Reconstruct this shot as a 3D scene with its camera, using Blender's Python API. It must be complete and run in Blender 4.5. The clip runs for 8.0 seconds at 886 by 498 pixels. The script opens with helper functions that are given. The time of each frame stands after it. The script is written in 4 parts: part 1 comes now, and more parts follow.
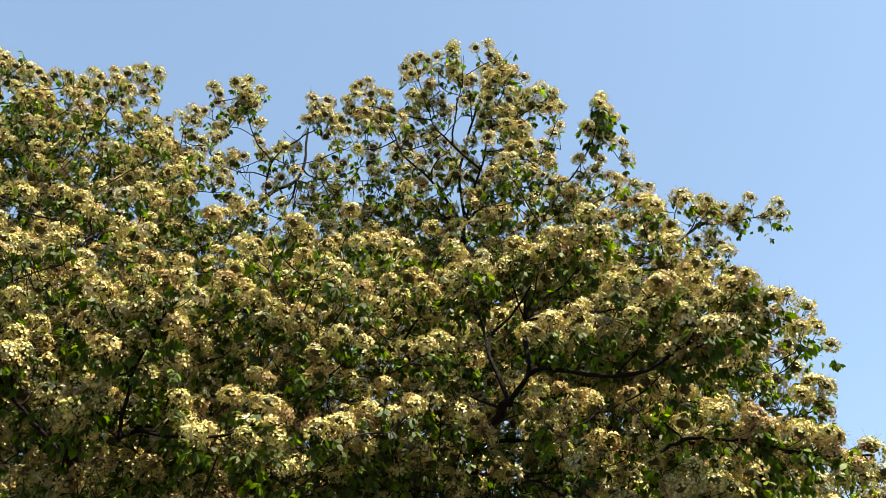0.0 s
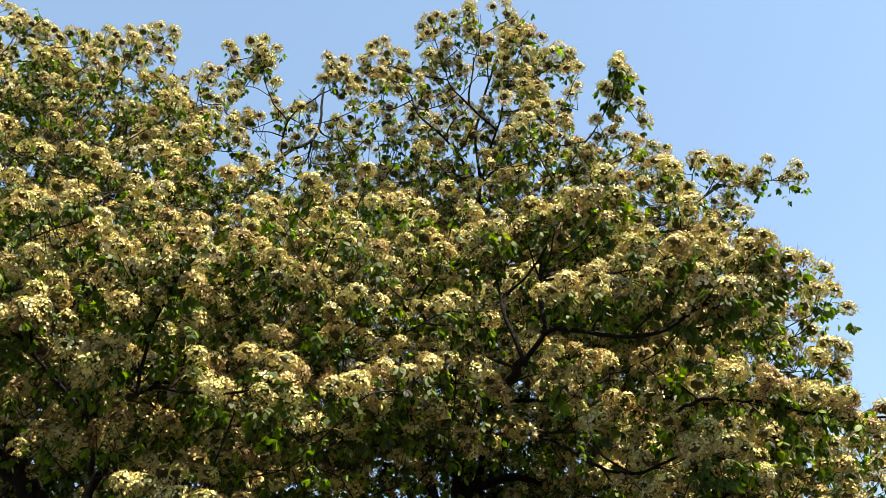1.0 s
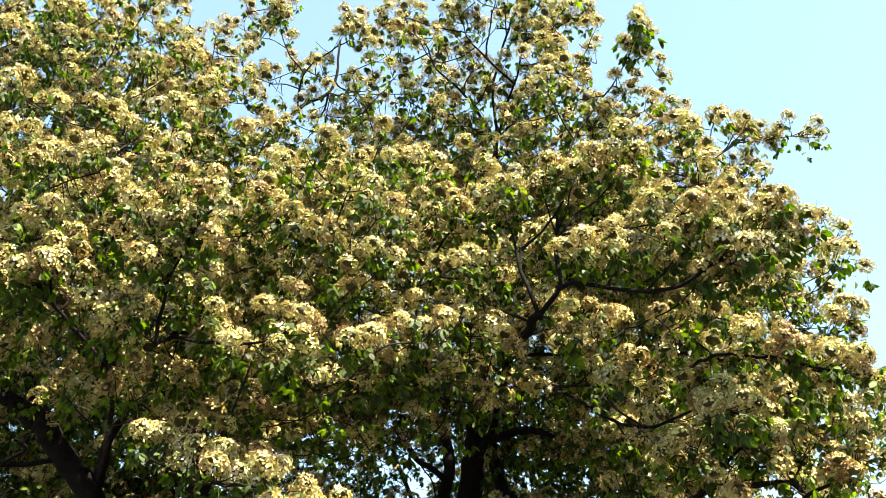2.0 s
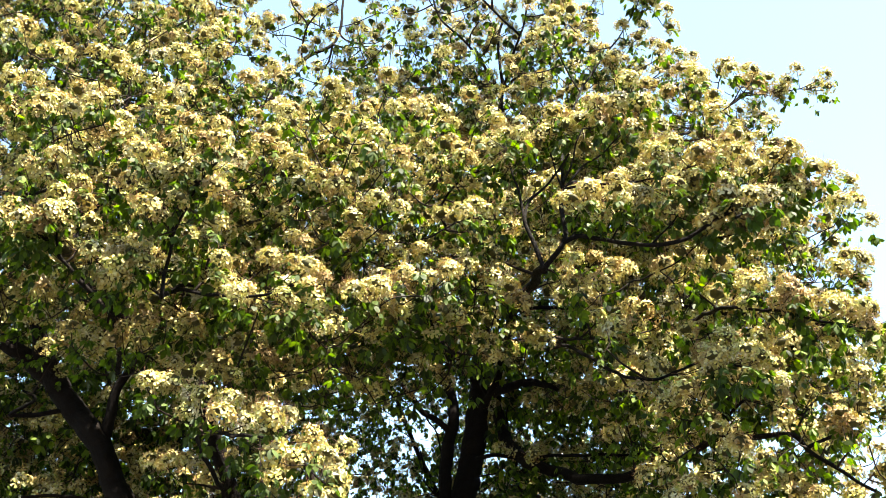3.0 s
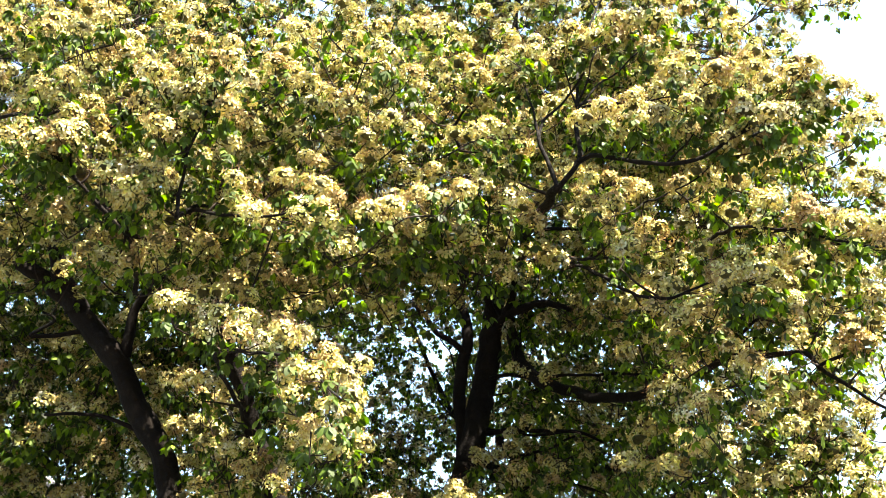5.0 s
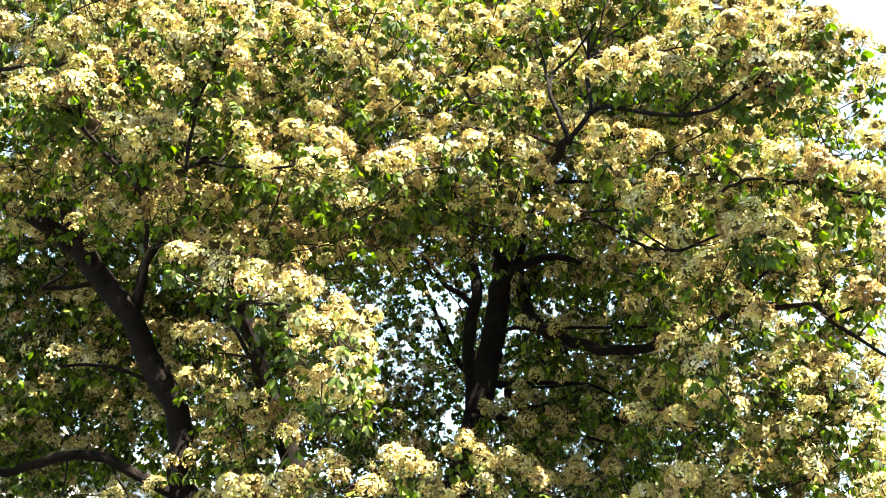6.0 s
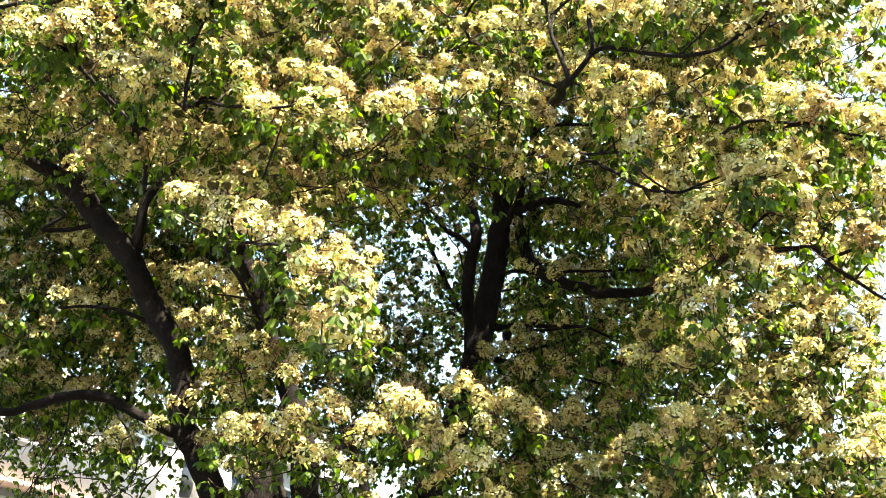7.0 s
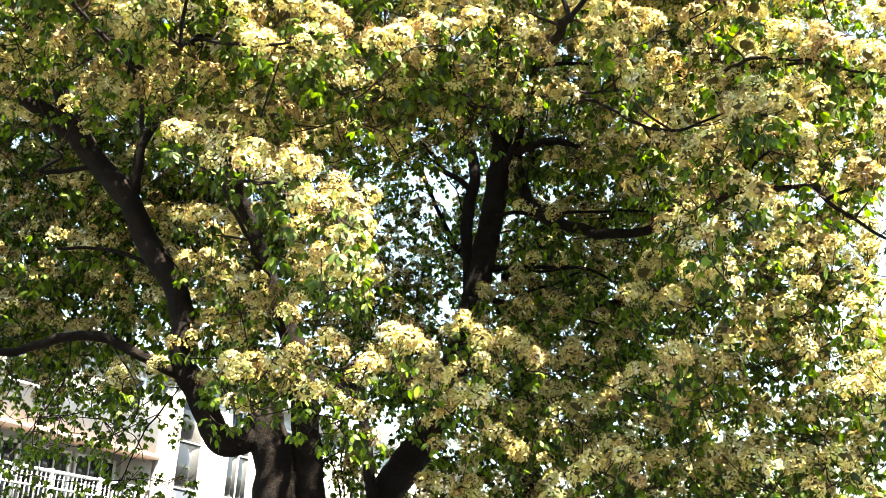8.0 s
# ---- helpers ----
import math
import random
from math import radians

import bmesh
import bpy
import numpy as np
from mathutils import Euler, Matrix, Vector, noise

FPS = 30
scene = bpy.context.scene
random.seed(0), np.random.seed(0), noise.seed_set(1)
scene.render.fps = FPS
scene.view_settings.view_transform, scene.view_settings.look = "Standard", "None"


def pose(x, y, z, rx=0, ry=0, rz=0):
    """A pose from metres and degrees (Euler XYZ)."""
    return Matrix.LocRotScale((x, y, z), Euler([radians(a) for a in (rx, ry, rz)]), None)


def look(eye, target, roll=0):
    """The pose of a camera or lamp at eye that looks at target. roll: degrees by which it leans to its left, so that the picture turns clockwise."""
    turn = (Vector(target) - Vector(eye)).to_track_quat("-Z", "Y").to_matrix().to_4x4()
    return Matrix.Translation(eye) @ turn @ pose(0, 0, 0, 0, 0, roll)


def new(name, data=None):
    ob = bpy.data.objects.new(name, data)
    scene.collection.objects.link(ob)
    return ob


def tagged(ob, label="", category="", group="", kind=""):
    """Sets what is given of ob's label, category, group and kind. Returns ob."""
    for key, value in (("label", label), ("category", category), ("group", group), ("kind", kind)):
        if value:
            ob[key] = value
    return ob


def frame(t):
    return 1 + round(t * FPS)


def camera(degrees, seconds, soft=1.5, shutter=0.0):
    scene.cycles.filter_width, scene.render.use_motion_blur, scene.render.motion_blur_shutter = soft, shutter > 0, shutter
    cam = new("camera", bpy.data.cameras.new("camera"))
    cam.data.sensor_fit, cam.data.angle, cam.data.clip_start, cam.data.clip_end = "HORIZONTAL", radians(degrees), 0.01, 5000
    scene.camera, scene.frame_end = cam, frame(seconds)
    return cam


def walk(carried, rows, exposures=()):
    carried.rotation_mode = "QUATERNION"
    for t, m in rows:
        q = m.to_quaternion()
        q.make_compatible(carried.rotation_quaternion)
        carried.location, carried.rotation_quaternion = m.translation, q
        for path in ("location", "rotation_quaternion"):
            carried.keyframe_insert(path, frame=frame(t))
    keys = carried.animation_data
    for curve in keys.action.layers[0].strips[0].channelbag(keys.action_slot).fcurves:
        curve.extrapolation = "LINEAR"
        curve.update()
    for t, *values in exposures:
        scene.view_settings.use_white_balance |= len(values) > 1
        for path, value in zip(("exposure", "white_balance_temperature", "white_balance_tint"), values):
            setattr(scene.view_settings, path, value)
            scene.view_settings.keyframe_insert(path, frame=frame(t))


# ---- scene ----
cam = camera(48.7, 8.0, soft=0.75)
# seconds, eye, pitch above level, lean, turn to the left
ROWS = [
    (0, 0.000, 0.000, 1.600, 40.75, -0.03, -0.02),
    (0.5, -0.003, 0.008, 1.591, 39.65, -0.39, 0.05),
    (1, -0.015, 0.024, 1.581, 38.59, -0.84, 0.39),
    (1.5, -0.019, 0.033, 1.569, 37.37, -1.38, 0.64),
    (3, -0.026, 0.035, 1.565, 33.25, -1.98, 0.98),
    (3.5, -0.023, 0.042, 1.553, 32.21, -1.95, 0.89),
    (4, -0.025, 0.053, 1.547, 31.33, -1.85, 1.15),
    (4.5, -0.025, 0.060, 1.537, 30.12, -2.04, 1.46),
    (6, -0.040, 0.076, 1.501, 26.26, -2.53, 2.15),
    (6.5, -0.045, 0.089, 1.478, 24.72, -2.58, 2.25),
    (7, -0.045, 0.095, 1.459, 23.18, -2.66, 2.01),
    (7.5, -0.052, 0.104, 1.450, 21.69, -2.52, 1.95),
    (8, -0.051, 0.123, 1.411, 20.02, -2.54, 1.94),
]
BASE = 2.56
EXPOSURES = [(t, BASE + e, kelvin, tint) for t, e, kelvin, tint in (
    (0.0, -0.42, 7350, 13), (1.0, -0.33, 7300, 13), (1.7, 0.15, 7200, 12), (2.8, 0.65, 7050, 11), (3.5, 0.74, 7050, 11), (4.5, 1.01, 7150, 11), (6.0, 1.41, 7300, 10), (8.0, 1.65, 7450, 10))]
walk(cam, [(t, pose(x, y, z, 90 + pitch, lean, turn)) for t, x, y, z, pitch, lean, turn in ROWS], EXPOSURES)

# ---- sky and sun ----
SUN_HIGH, SUN_ROUND = 63.0, 134.0
world = bpy.data.worlds.new("sky")
scene.world = world
world.use_nodes = True
wt = world.node_tree
sky = wt.nodes.new("ShaderNodeTexSky")
sky.sky_type, sky.sun_disc = "NISHITA", False
sky.sun_elevation, sky.sun_rotation = radians(SUN_HIGH), radians(SUN_ROUND)
sky.air_density, sky.dust_density, sky.ozone_density = 1.0, 0.1, 1.0
haze = wt.nodes.new("ShaderNodeMix")
haze.data_type, haze.blend_type = "RGBA", "MULTIPLY"
haze.inputs[0].default_value, haze.inputs[7].default_value = 1.0, (1.0, 1.04, 0.945, 1)
wt.links.new(sky.outputs[0], haze.inputs[6])
wt.links.new(haze.outputs[2], wt.nodes["Background"].inputs[0])
wt.nodes["Background"].inputs[1].default_value = 0.079
sun = new("sun", bpy.data.lights.new("sun", "SUN"))
sun.data.energy, sun.data.angle, sun.data.color = 5.0, radians(0.55), (1.0, 0.95, 0.86)
a, h = radians(SUN_ROUND), radians(SUN_HIGH)
sun.matrix_world = look((60 * math.sin(a) * math.cos(h), 60 * math.cos(a) * math.cos(h), 60 * math.sin(h)), (0, 0, 0))


# ---- materials ----
def material(name):
    mat = bpy.data.materials.new(name)
    mat.use_nodes = True
    return mat, mat.node_tree.nodes, mat.node_tree.links, mat.node_tree.nodes["Principled BSDF"]


def noise_node(nodes, links, scale, detail=3.0, rough=0.55, place=True):
    n = nodes.new("ShaderNodeTexNoise")
    n.inputs["Scale"].default_value, n.inputs["Detail"].default_value, n.inputs["Roughness"].default_value = scale, detail, rough
    if place:
        g = nodes.new("ShaderNodeNewGeometry")
        links.new(g.outputs["Position"], n.inputs["Vector"])
    return n


def ramp_node(nodes, links, source, stops):
    r = nodes.new("ShaderNodeValToRGB")
    while len(r.color_ramp.elements) < len(stops):
        r.color_ramp.elements.new(0.5)
    for e, (at, c) in zip(r.color_ramp.elements, stops):
        e.position, e.color = at, (*c, 1)
    links.new(source, r.inputs[0])
    return r


def mix_node(nodes, links, kind, factor, one, two):
    m = nodes.new("ShaderNodeMix")
    m.data_type, m.blend_type = "RGBA", kind
    for socket, value in ((m.inputs[0], factor), (m.inputs[6], one), (m.inputs[7], two)):
        if isinstance(value, (int, float)):
            socket.default_value = value
        elif isinstance(value, tuple):
            socket.default_value = (*value, 1)
        else:
            links.new(value, socket)
    return m.outputs[2]


def bump_node(nodes, links, source, bsdf, strength, distance):
    b = nodes.new("ShaderNodeBump")
    b.inputs["Strength"].default_value, b.inputs["Distance"].default_value = strength, distance
    links.new(source, b.inputs["Height"])
    links.new(b.outputs[0], bsdf.inputs["Normal"])


def thin_leaf(name, stops, tint_stops, rough, through_share, through_tint):
    """A thin plant surface: each leaf or petal has its own shade, each shoot its own tint, and light passes through it."""
    mat, nodes, links, bsdf = material(name)
    geo = nodes.new("ShaderNodeNewGeometry")
    own = ramp_node(nodes, links, geo.outputs["Random Per Island"], stops)
    patch = noise_node(nodes, links, 3.6, 1.0)
    tint = ramp_node(nodes, links, patch.outputs[0], tint_stops)
    colour = mix_node(nodes, links, "MULTIPLY", 1.0, own.outputs[0], tint.outputs[0])
    fine = noise_node(nodes, links, 60.0, 2.0)
    veins = ramp_node(nodes, links, fine.outputs[0], [(0.3, (0.82, 0.82, 0.82)), (0.7, (1.0, 1.0, 1.0))])
    colour = mix_node(nodes, links, "MULTIPLY", 1.0, colour, veins.outputs[0])
    links.new(colour, bsdf.inputs["Base Color"])
    bsdf.inputs["Roughness"].default_value = rough
    bsdf.inputs["Specular IOR Level"].default_value = 0.18
    glow = nodes.new("ShaderNodeBsdfTranslucent")
    links.new(mix_node(nodes, links, "MULTIPLY", 1.0, colour, through_tint), glow.inputs[0])
    both = nodes.new("ShaderNodeMixShader")
    both.inputs[0].default_value = through_share
    links.new(bsdf.outputs[0], both.inputs[1])
    links.new(glow.outputs[0], both.inputs[2])
    links.new(both.outputs[0], nodes["Material Output"].inputs[0])
    return mat


def rough_paint(name, stops, scale, rough, bump=0.2, shine=0.5):
    mat, nodes, links, bsdf = material(name)
    coarse = noise_node(nodes, links, scale, 6.0, 0.6)
    fine = noise_node(nodes, links, scale * 14, 4.0, 0.6)
    colour = ramp_node(nodes, links, coarse.outputs[0], stops)
    grain = ramp_node(nodes, links, fine.outputs[0], [(0.3, (0.86, 0.86, 0.86)), (0.7, (1.0, 1.0, 1.0))])
    links.new(mix_node(nodes, links, "MULTIPLY", 1.0, colour.outputs[0], grain.outputs[0]), bsdf.inputs["Base Color"])
    bsdf.inputs["Roughness"].default_value = rough
    bsdf.inputs["Specular IOR Level"].default_value = shine
    bump_node(nodes, links, fine.outputs[0], bsdf, bump, 0.01)
    return mat


PETAL = thin_leaf("petal", [(0.0, (0.47, 0.455, 0.32)), (0.4, (0.44, 0.407, 0.222)), (0.75, (0.385, 0.343, 0.14)), (1.0, (0.28, 0.218, 0.07))],
                  [(0.35, (1.08, 1.09, 1.18)), (0.42, (0.9, 1.0, 0.5)), (0.5, (1.08, 1.03, 0.78)), (0.58, (1.0, 0.9, 0.58)), (0.66, (0.66, 0.5, 0.38))], 0.7, 0.16, (1.0, 0.93, 0.6))
STAMEN = thin_leaf("stamen", [(0.0, (0.289, 0.187, 0.111)), (1.0, (0.17, 0.085, 0.068))], [(0.3, (1.0, 1.0, 1.0)), (0.7, (1.2, 0.95, 0.9))], 0.7, 0.15, (1.0, 0.9, 0.8))
LEAF = thin_leaf("leaf", [(0.0, (0.0065, 0.0116, 0.00289)), (0.35, (0.0231, 0.0376, 0.00506)), (0.7, (0.056, 0.092, 0.0072)), (1.0, (0.105, 0.155, 0.0101))],
                 [(0.3, (0.8, 0.9, 0.8)), (0.7, (1.2, 1.15, 0.7))], 0.6, 0.3, (2.0, 2.5, 0.4))
# core of the heads: shade between the petals is put into this dark colour
HEART_SHADE = rough_paint("flower_heart_shade", [(0.3, (0.035, 0.034, 0.011)), (0.7, (0.08, 0.072, 0.024))], 30.0, 0.8, 0.2, 0.2)
TWIG = rough_paint("twig_bark", [(0.3, (0.008, 0.0058, 0.0045)), (0.7, (0.024, 0.016, 0.011))], 6.0, 0.9, 0.2, 0.12)


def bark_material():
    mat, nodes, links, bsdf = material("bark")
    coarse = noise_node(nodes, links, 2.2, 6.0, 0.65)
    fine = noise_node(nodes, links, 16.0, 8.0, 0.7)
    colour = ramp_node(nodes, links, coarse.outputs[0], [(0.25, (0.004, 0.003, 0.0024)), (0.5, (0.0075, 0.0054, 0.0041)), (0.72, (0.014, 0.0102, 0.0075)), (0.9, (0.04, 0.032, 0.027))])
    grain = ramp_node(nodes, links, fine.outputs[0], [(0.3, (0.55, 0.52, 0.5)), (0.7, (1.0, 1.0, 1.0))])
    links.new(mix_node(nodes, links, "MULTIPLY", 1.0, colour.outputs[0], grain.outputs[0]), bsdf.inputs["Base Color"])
    bsdf.inputs["Roughness"].default_value = 0.95
    bsdf.inputs["Specular IOR Level"].default_value = 0.12
    bump_node(nodes, links, fine.outputs[0], bsdf, 1.0, 0.05)
    return mat


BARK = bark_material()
WHITE = rough_paint("weathered_plaster", [(0.3, (0.187, 0.18, 0.166)), (0.7, (0.259, 0.252, 0.238))], 0.9, 0.75)
TERRACOTTA = rough_paint("terracotta_edge", [(0.3, (0.30, 0.17, 0.11)), (0.7, (0.42, 0.27, 0.19))], 3.0, 0.8)
FRAME_WHITE = rough_paint("white_frame_paint", [(0.3, (0.336, 0.336, 0.328)), (0.7, (0.416, 0.416, 0.408))], 4.0, 0.45, 0.05)
GROUND = rough_paint("paving", [(0.3, (0.036, 0.035, 0.033)), (0.7, (0.062, 0.06, 0.056))], 0.5, 0.9)
WALL_GREY = rough_paint("grey_wall", [(0.3, (0.16, 0.16, 0.155)), (0.7, (0.24, 0.235, 0.23))], 0.6, 0.9)


def glass_material():
    mat, nodes, links, bsdf = material("window_glass")
    bsdf.inputs["Base Color"].default_value = (0.012, 0.014, 0.016, 1)
    bsdf.inputs["Roughness"].default_value = 0.06
    bsdf.inputs["Specular IOR Level"].default_value = 0.2
    ripple = noise_node(nodes, links, 0.8, 1.0)
    bump_node(nodes, links, ripple.outputs[0], bsdf, 0.03, 0.005)
    return mat


GLASS = glass_material()
BLUE_GLASS = rough_paint("blue_grey_film", [(0.3, (0.022, 0.026, 0.034)), (0.7, (0.035, 0.04, 0.05))], 2.0, 0.25, 0.02, 0.12)


# ---- mesh helpers ----
def mesh_of(name, verts, faces, mats, which=None, smooth=False):
    """A mesh from arrays: faces is an (n, 3) or (n, 4) array, or a list of such arrays."""
    me = bpy.data.meshes.new(name)
    faces = faces if isinstance(faces, list) else [faces]
    loops = np.concatenate([f.ravel() for f in faces]).astype(np.int32)
    counts = np.concatenate([np.full(len(f), f.shape[1], np.int32) for f in faces])
    starts = np.concatenate([[0], np.cumsum(counts)[:-1]]).astype(np.int32)
    me.vertices.add(len(verts))
    me.vertices.foreach_set("co", np.ascontiguousarray(verts, dtype=np.float32).ravel())
    me.loops.add(len(loops))
    me.loops.foreach_set("vertex_index", loops)
    me.polygons.add(len(counts))
    me.polygons.foreach_set("loop_start", starts)
    if which is not None:
        me.polygons.foreach_set("material_index", which.astype(np.int32))
    if smooth:
        me.polygons.foreach_set("use_smooth", np.ones(len(counts), bool))
    for m in mats:
        me.materials.append(m)
    me.update(calc_edges=True)
    return me


def child(name, me, parent, label="", kind=""):
    ob = new(name, me)
    ob.parent = parent
    return tagged(ob, label, "", "", kind)


def spline(points, steps):
    """A smooth line through the points."""
    p = [Vector(q) for q in points]
    p = [p[0] * 2 - p[1]] + p + [p[-1] * 2 - p[-2]]
    out = []
    for i in range(1, len(p) - 2):
        for k in range(steps):
            t = k / steps
            out.append(0.5 * (2 * p[i] + (p[i + 1] - p[i - 1]) * t + (2 * p[i - 1] - 5 * p[i] + 4 * p[i + 1] - p[i + 2]) * t * t
                              + (3 * p[i] - p[i - 1] - 3 * p[i + 1] + p[i + 2]) * t ** 3))
    out.append(p[-2])
    return out


def tube(line, radii, sides):
    """Vertices and quads of a closed tube along a line."""
    verts, quads = [], []
    side = None
    for i, q in enumerate(line):
        d = (line[min(i + 1, len(line) - 1)] - line[max(i - 1, 0)]).normalized()
        if side is None:
            side = d.orthogonal().normalized()
        side = (side - d * side.dot(d)).normalized()
        up = d.cross(side)
        for k in range(sides):
            a = 2 * math.pi * k / sides
            verts.append(q + (side * math.cos(a) + up * math.sin(a)) * radii[i][k % len(radii[i])])
    for i in range(len(line) - 1):
        for k in range(sides):
            j = (k + 1) % sides
            quads.append((i * sides + k, i * sides + j, (i + 1) * sides + j, (i + 1) * sides + k))
    n = len(verts)
    verts += [line[0], line[-1]]
    tris = [(n, (k + 1) % sides, k) for k in range(sides)] + [(n + 1, n - sides + k, n - sides + (k + 1) % sides) for k in range(sides)]
    return np.array([tuple(v) for v in verts]), np.array(quads), np.array(tris)


# ---- trees ----
rng = np.random.default_rng(7)
SKELETON, SPRIGS = {}, {}


def tree(name, label):
    ob = tagged(new(name), label, "tree", "flowering trees")
    SKELETON[ob.name], SPRIGS[ob.name] = [], []
    return ob


def limb(owner, points, r0, r1, leafy=False):
    """A knotty limb through the points, thick at its start and thin at its end; a part of its tree."""
    line = spline(points, 7)
    n, sides = len(line), 14 if r0 > 0.12 else 10 if r0 > 0.05 else 7
    radii = []
    for i, q in enumerate(line):
        r = r0 + (r1 - r0) * (i / (n - 1)) ** 0.8
        radii.append([r * (1 + 0.16 * noise.noise(q * 2.3) + 0.09 * noise.noise(q * 8.0) + 0.10 * noise.noise(Vector((math.cos(k) * 2, math.sin(k) * 2, q.z * 3 + q.x * 2)))) for k in np.linspace(0, 2 * math.pi, sides, endpoint=False)])
    line = [q + Vector((noise.noise(q * 1.7), noise.noise(q * 1.7 + Vector((9, 0, 0))), noise.noise(q * 1.7 + Vector((0, 9, 0))))) * 0.045 + Vector((noise.noise(q * 5), noise.noise(q * 5 + Vector((9, 0, 0))), noise.noise(q * 5 + Vector((0, 9, 0))))) * 0.022 for q in line]
    v, quads, tris = tube(line, radii, sides)
    name = "trunk" if points[0][2] < 0.05 else "limb"
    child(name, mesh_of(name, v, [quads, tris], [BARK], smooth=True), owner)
    for i, q in enumerate(line):
        if q.z > 3.0:
            SKELETON[owner.name].append((q, r0 + (r1 - r0) * i / (n - 1)))
    if r1 < 0.0094:
        for i in range(n - n // 5 if leafy > 0 else n // 2, n):
            SPRIGS[owner.name].append((line[i], (line[i] - line[i - 1]).normalized(), i == n - 1, leafy))


# the boughs of each crown: place, reach and fullness (below zero: a fine hanging spray of small leaves)
LOBES_A, LOBES_B, LOBES_C, LOBES_E = [], [], [], []


def bough(crown, x, y, z, reach, fullness):
    crown.append((x, y, z, reach, fullness))


bough(LOBES_A, -5.98, 9.6, 11.5, 1.61, 0.85)
bough(LOBES_A, -4.38, 9.4, 10.75, 1.34, 0.8)
bough(LOBES_A, -7.58, 9.8, 11.53, 1.83, 0.4)
bough(LOBES_A, -2.9, 9.8, 6.9, 0.85, 1)
bough(LOBES_A, -3.64, 7.4, 7.14, 1.15, 1)
bough(LOBES_A, -2.42, 7, 6.47, 0.92, 1)
bough(LOBES_A, -4.99, 8, 7.3, 1.4, 0.5)
bough(LOBES_A, -2.89, 7.4, 5.92, 0.76, 1.1)
bough(LOBES_A, -5.03, 8.6, 6.93, 0.98, 0.9)
bough(LOBES_A, -6.1, 11.7, 6.44, 1.22, 0.9)
bough(LOBES_A, -5.19, 11.7, 5.37, 1.16, 1)
bough(LOBES_A, -5.82, 11.5, 4.99, 1, 0.55)
bough(LOBES_A, -5.18, 11, 3.45, 0.6, -1.3)
bough(LOBES_A, -4.52, 11, 3.44, 0.59, -1.3)
bough(LOBES_A, -3.96, 11, 3.21, 0.51, -1.4)
bough(LOBES_A, -4.56, 10.6, 2.78, 0.5, -1)
bough(LOBES_A, -5.13, 10.6, 2.82, 0.48, -1.1)
bough(LOBES_A, -3.5, 10.6, 2.64, 0.39, -0.8)
bough(LOBES_A, -3.98, 10.6, 2.62, 0.39, -0.8)
bough(LOBES_A, -3.9, 10.2, 3.55, 0.26, 0.9)
bough(LOBES_A, -3.45, 10.2, 3.63, 0.25, 0.8)
bough(LOBES_A, -2.78, 7, 5.73, 0.5, 1.1)
# next one: a back bough hidden from view, added to cast shade
bough(LOBES_A, -4.93, 12.5, 9.48, 2.25, 0.6)
bough(LOBES_A, -2.74, 12.5, 8.91, 1.87, 0.6)
bough(LOBES_A, -5.69, 11.5, 7.36, 1.38, 0.7)
bough(LOBES_A, -4.13, 11.5, 7.23, 1.17, 0.6)
bough(LOBES_B, 1.77, 9.5, 2.5, 0.78, 1)
bough(LOBES_B, -0.62, 9.3, 10.3, 1.15, 0.62)
bough(LOBES_B, 0.31, 9.2, 11.35, 1.16, 0.4)
bough(LOBES_B, 1.17, 8.8, 9.55, 1.25, 0.85)
bough(LOBES_B, -0.81, 7.8, 7.44, 1.07, 1)
bough(LOBES_B, 0.27, 10.3, 9.69, 1.29, 0.9)
bough(LOBES_B, 2.05, 9, 8.63, 1.22, 1)
bough(LOBES_B, 3.27, 8.8, 8.19, 0.56, 0.8)
bough(LOBES_B, 2.55, 8.6, 7.34, 1.08, 1)
bough(LOBES_B, 3.57, 9.34, 6.45, 0.77, 1)
bough(LOBES_B, 1.38, 8.8, 7.58, 0.93, 1)
bough(LOBES_B, -0.24, 7.6, 6.04, 0.76, 1)
bough(LOBES_B, 1.26, 8.6, 6.34, 0.83, 1)
bough(LOBES_B, 1.91, 8.79, 6.49, 0.87, 0.95)
bough(LOBES_B, -0.52, 8.2, 6.18, 0.76, 1)
bough(LOBES_B, 1.8, 7.8, 5.43, 0.77, 1)
bough(LOBES_B, 3.16, 9.12, 6.33, 0.71, 0.6)
bough(LOBES_B, 2.88, 9, 4.69, 0.86, 0.8)
bough(LOBES_B, 3.74, 8.6, 5.41, 0.7, 0.4)
bough(LOBES_B, 2.02, 8.28, 3.91, 0.86, 0.9)
bough(LOBES_B, 2.8, 8.19, 3.58, 0.92, 0.9)
bough(LOBES_B, -0.86, 7.8, 3.23, 0.3, 1)
bough(LOBES_B, -0.2, 9, 3.39, 0.64, 1)
bough(LOBES_B, 0.5, 9.35, 3.01, 0.71, 1)
bough(LOBES_B, 1.08, 9, 2.47, 0.68, 1)
bough(LOBES_B, -0.07, 9.5, 2.48, 0.66, 0.9)
bough(LOBES_B, 2.46, 8.6, 2.76, 0.78, 1)
bough(LOBES_B, 3.15, 8.6, 2.55, 0.8, 1)
bough(LOBES_B, 3, 8.5, 3.29, 0.58, 0.6)
bough(LOBES_B, -0.13, 10.8, 4.51, 0.36, 1.1)
bough(LOBES_B, 0.99, 7.5, 6.08, 0.41, 1)
bough(LOBES_B, 1.78, 7.2, 5.85, 0.44, 1.1)
bough(LOBES_B, 1.77, 7, 4.87, 0.41, 1.1)
bough(LOBES_B, 1.83, 7.2, 4.3, 0.37, 1)
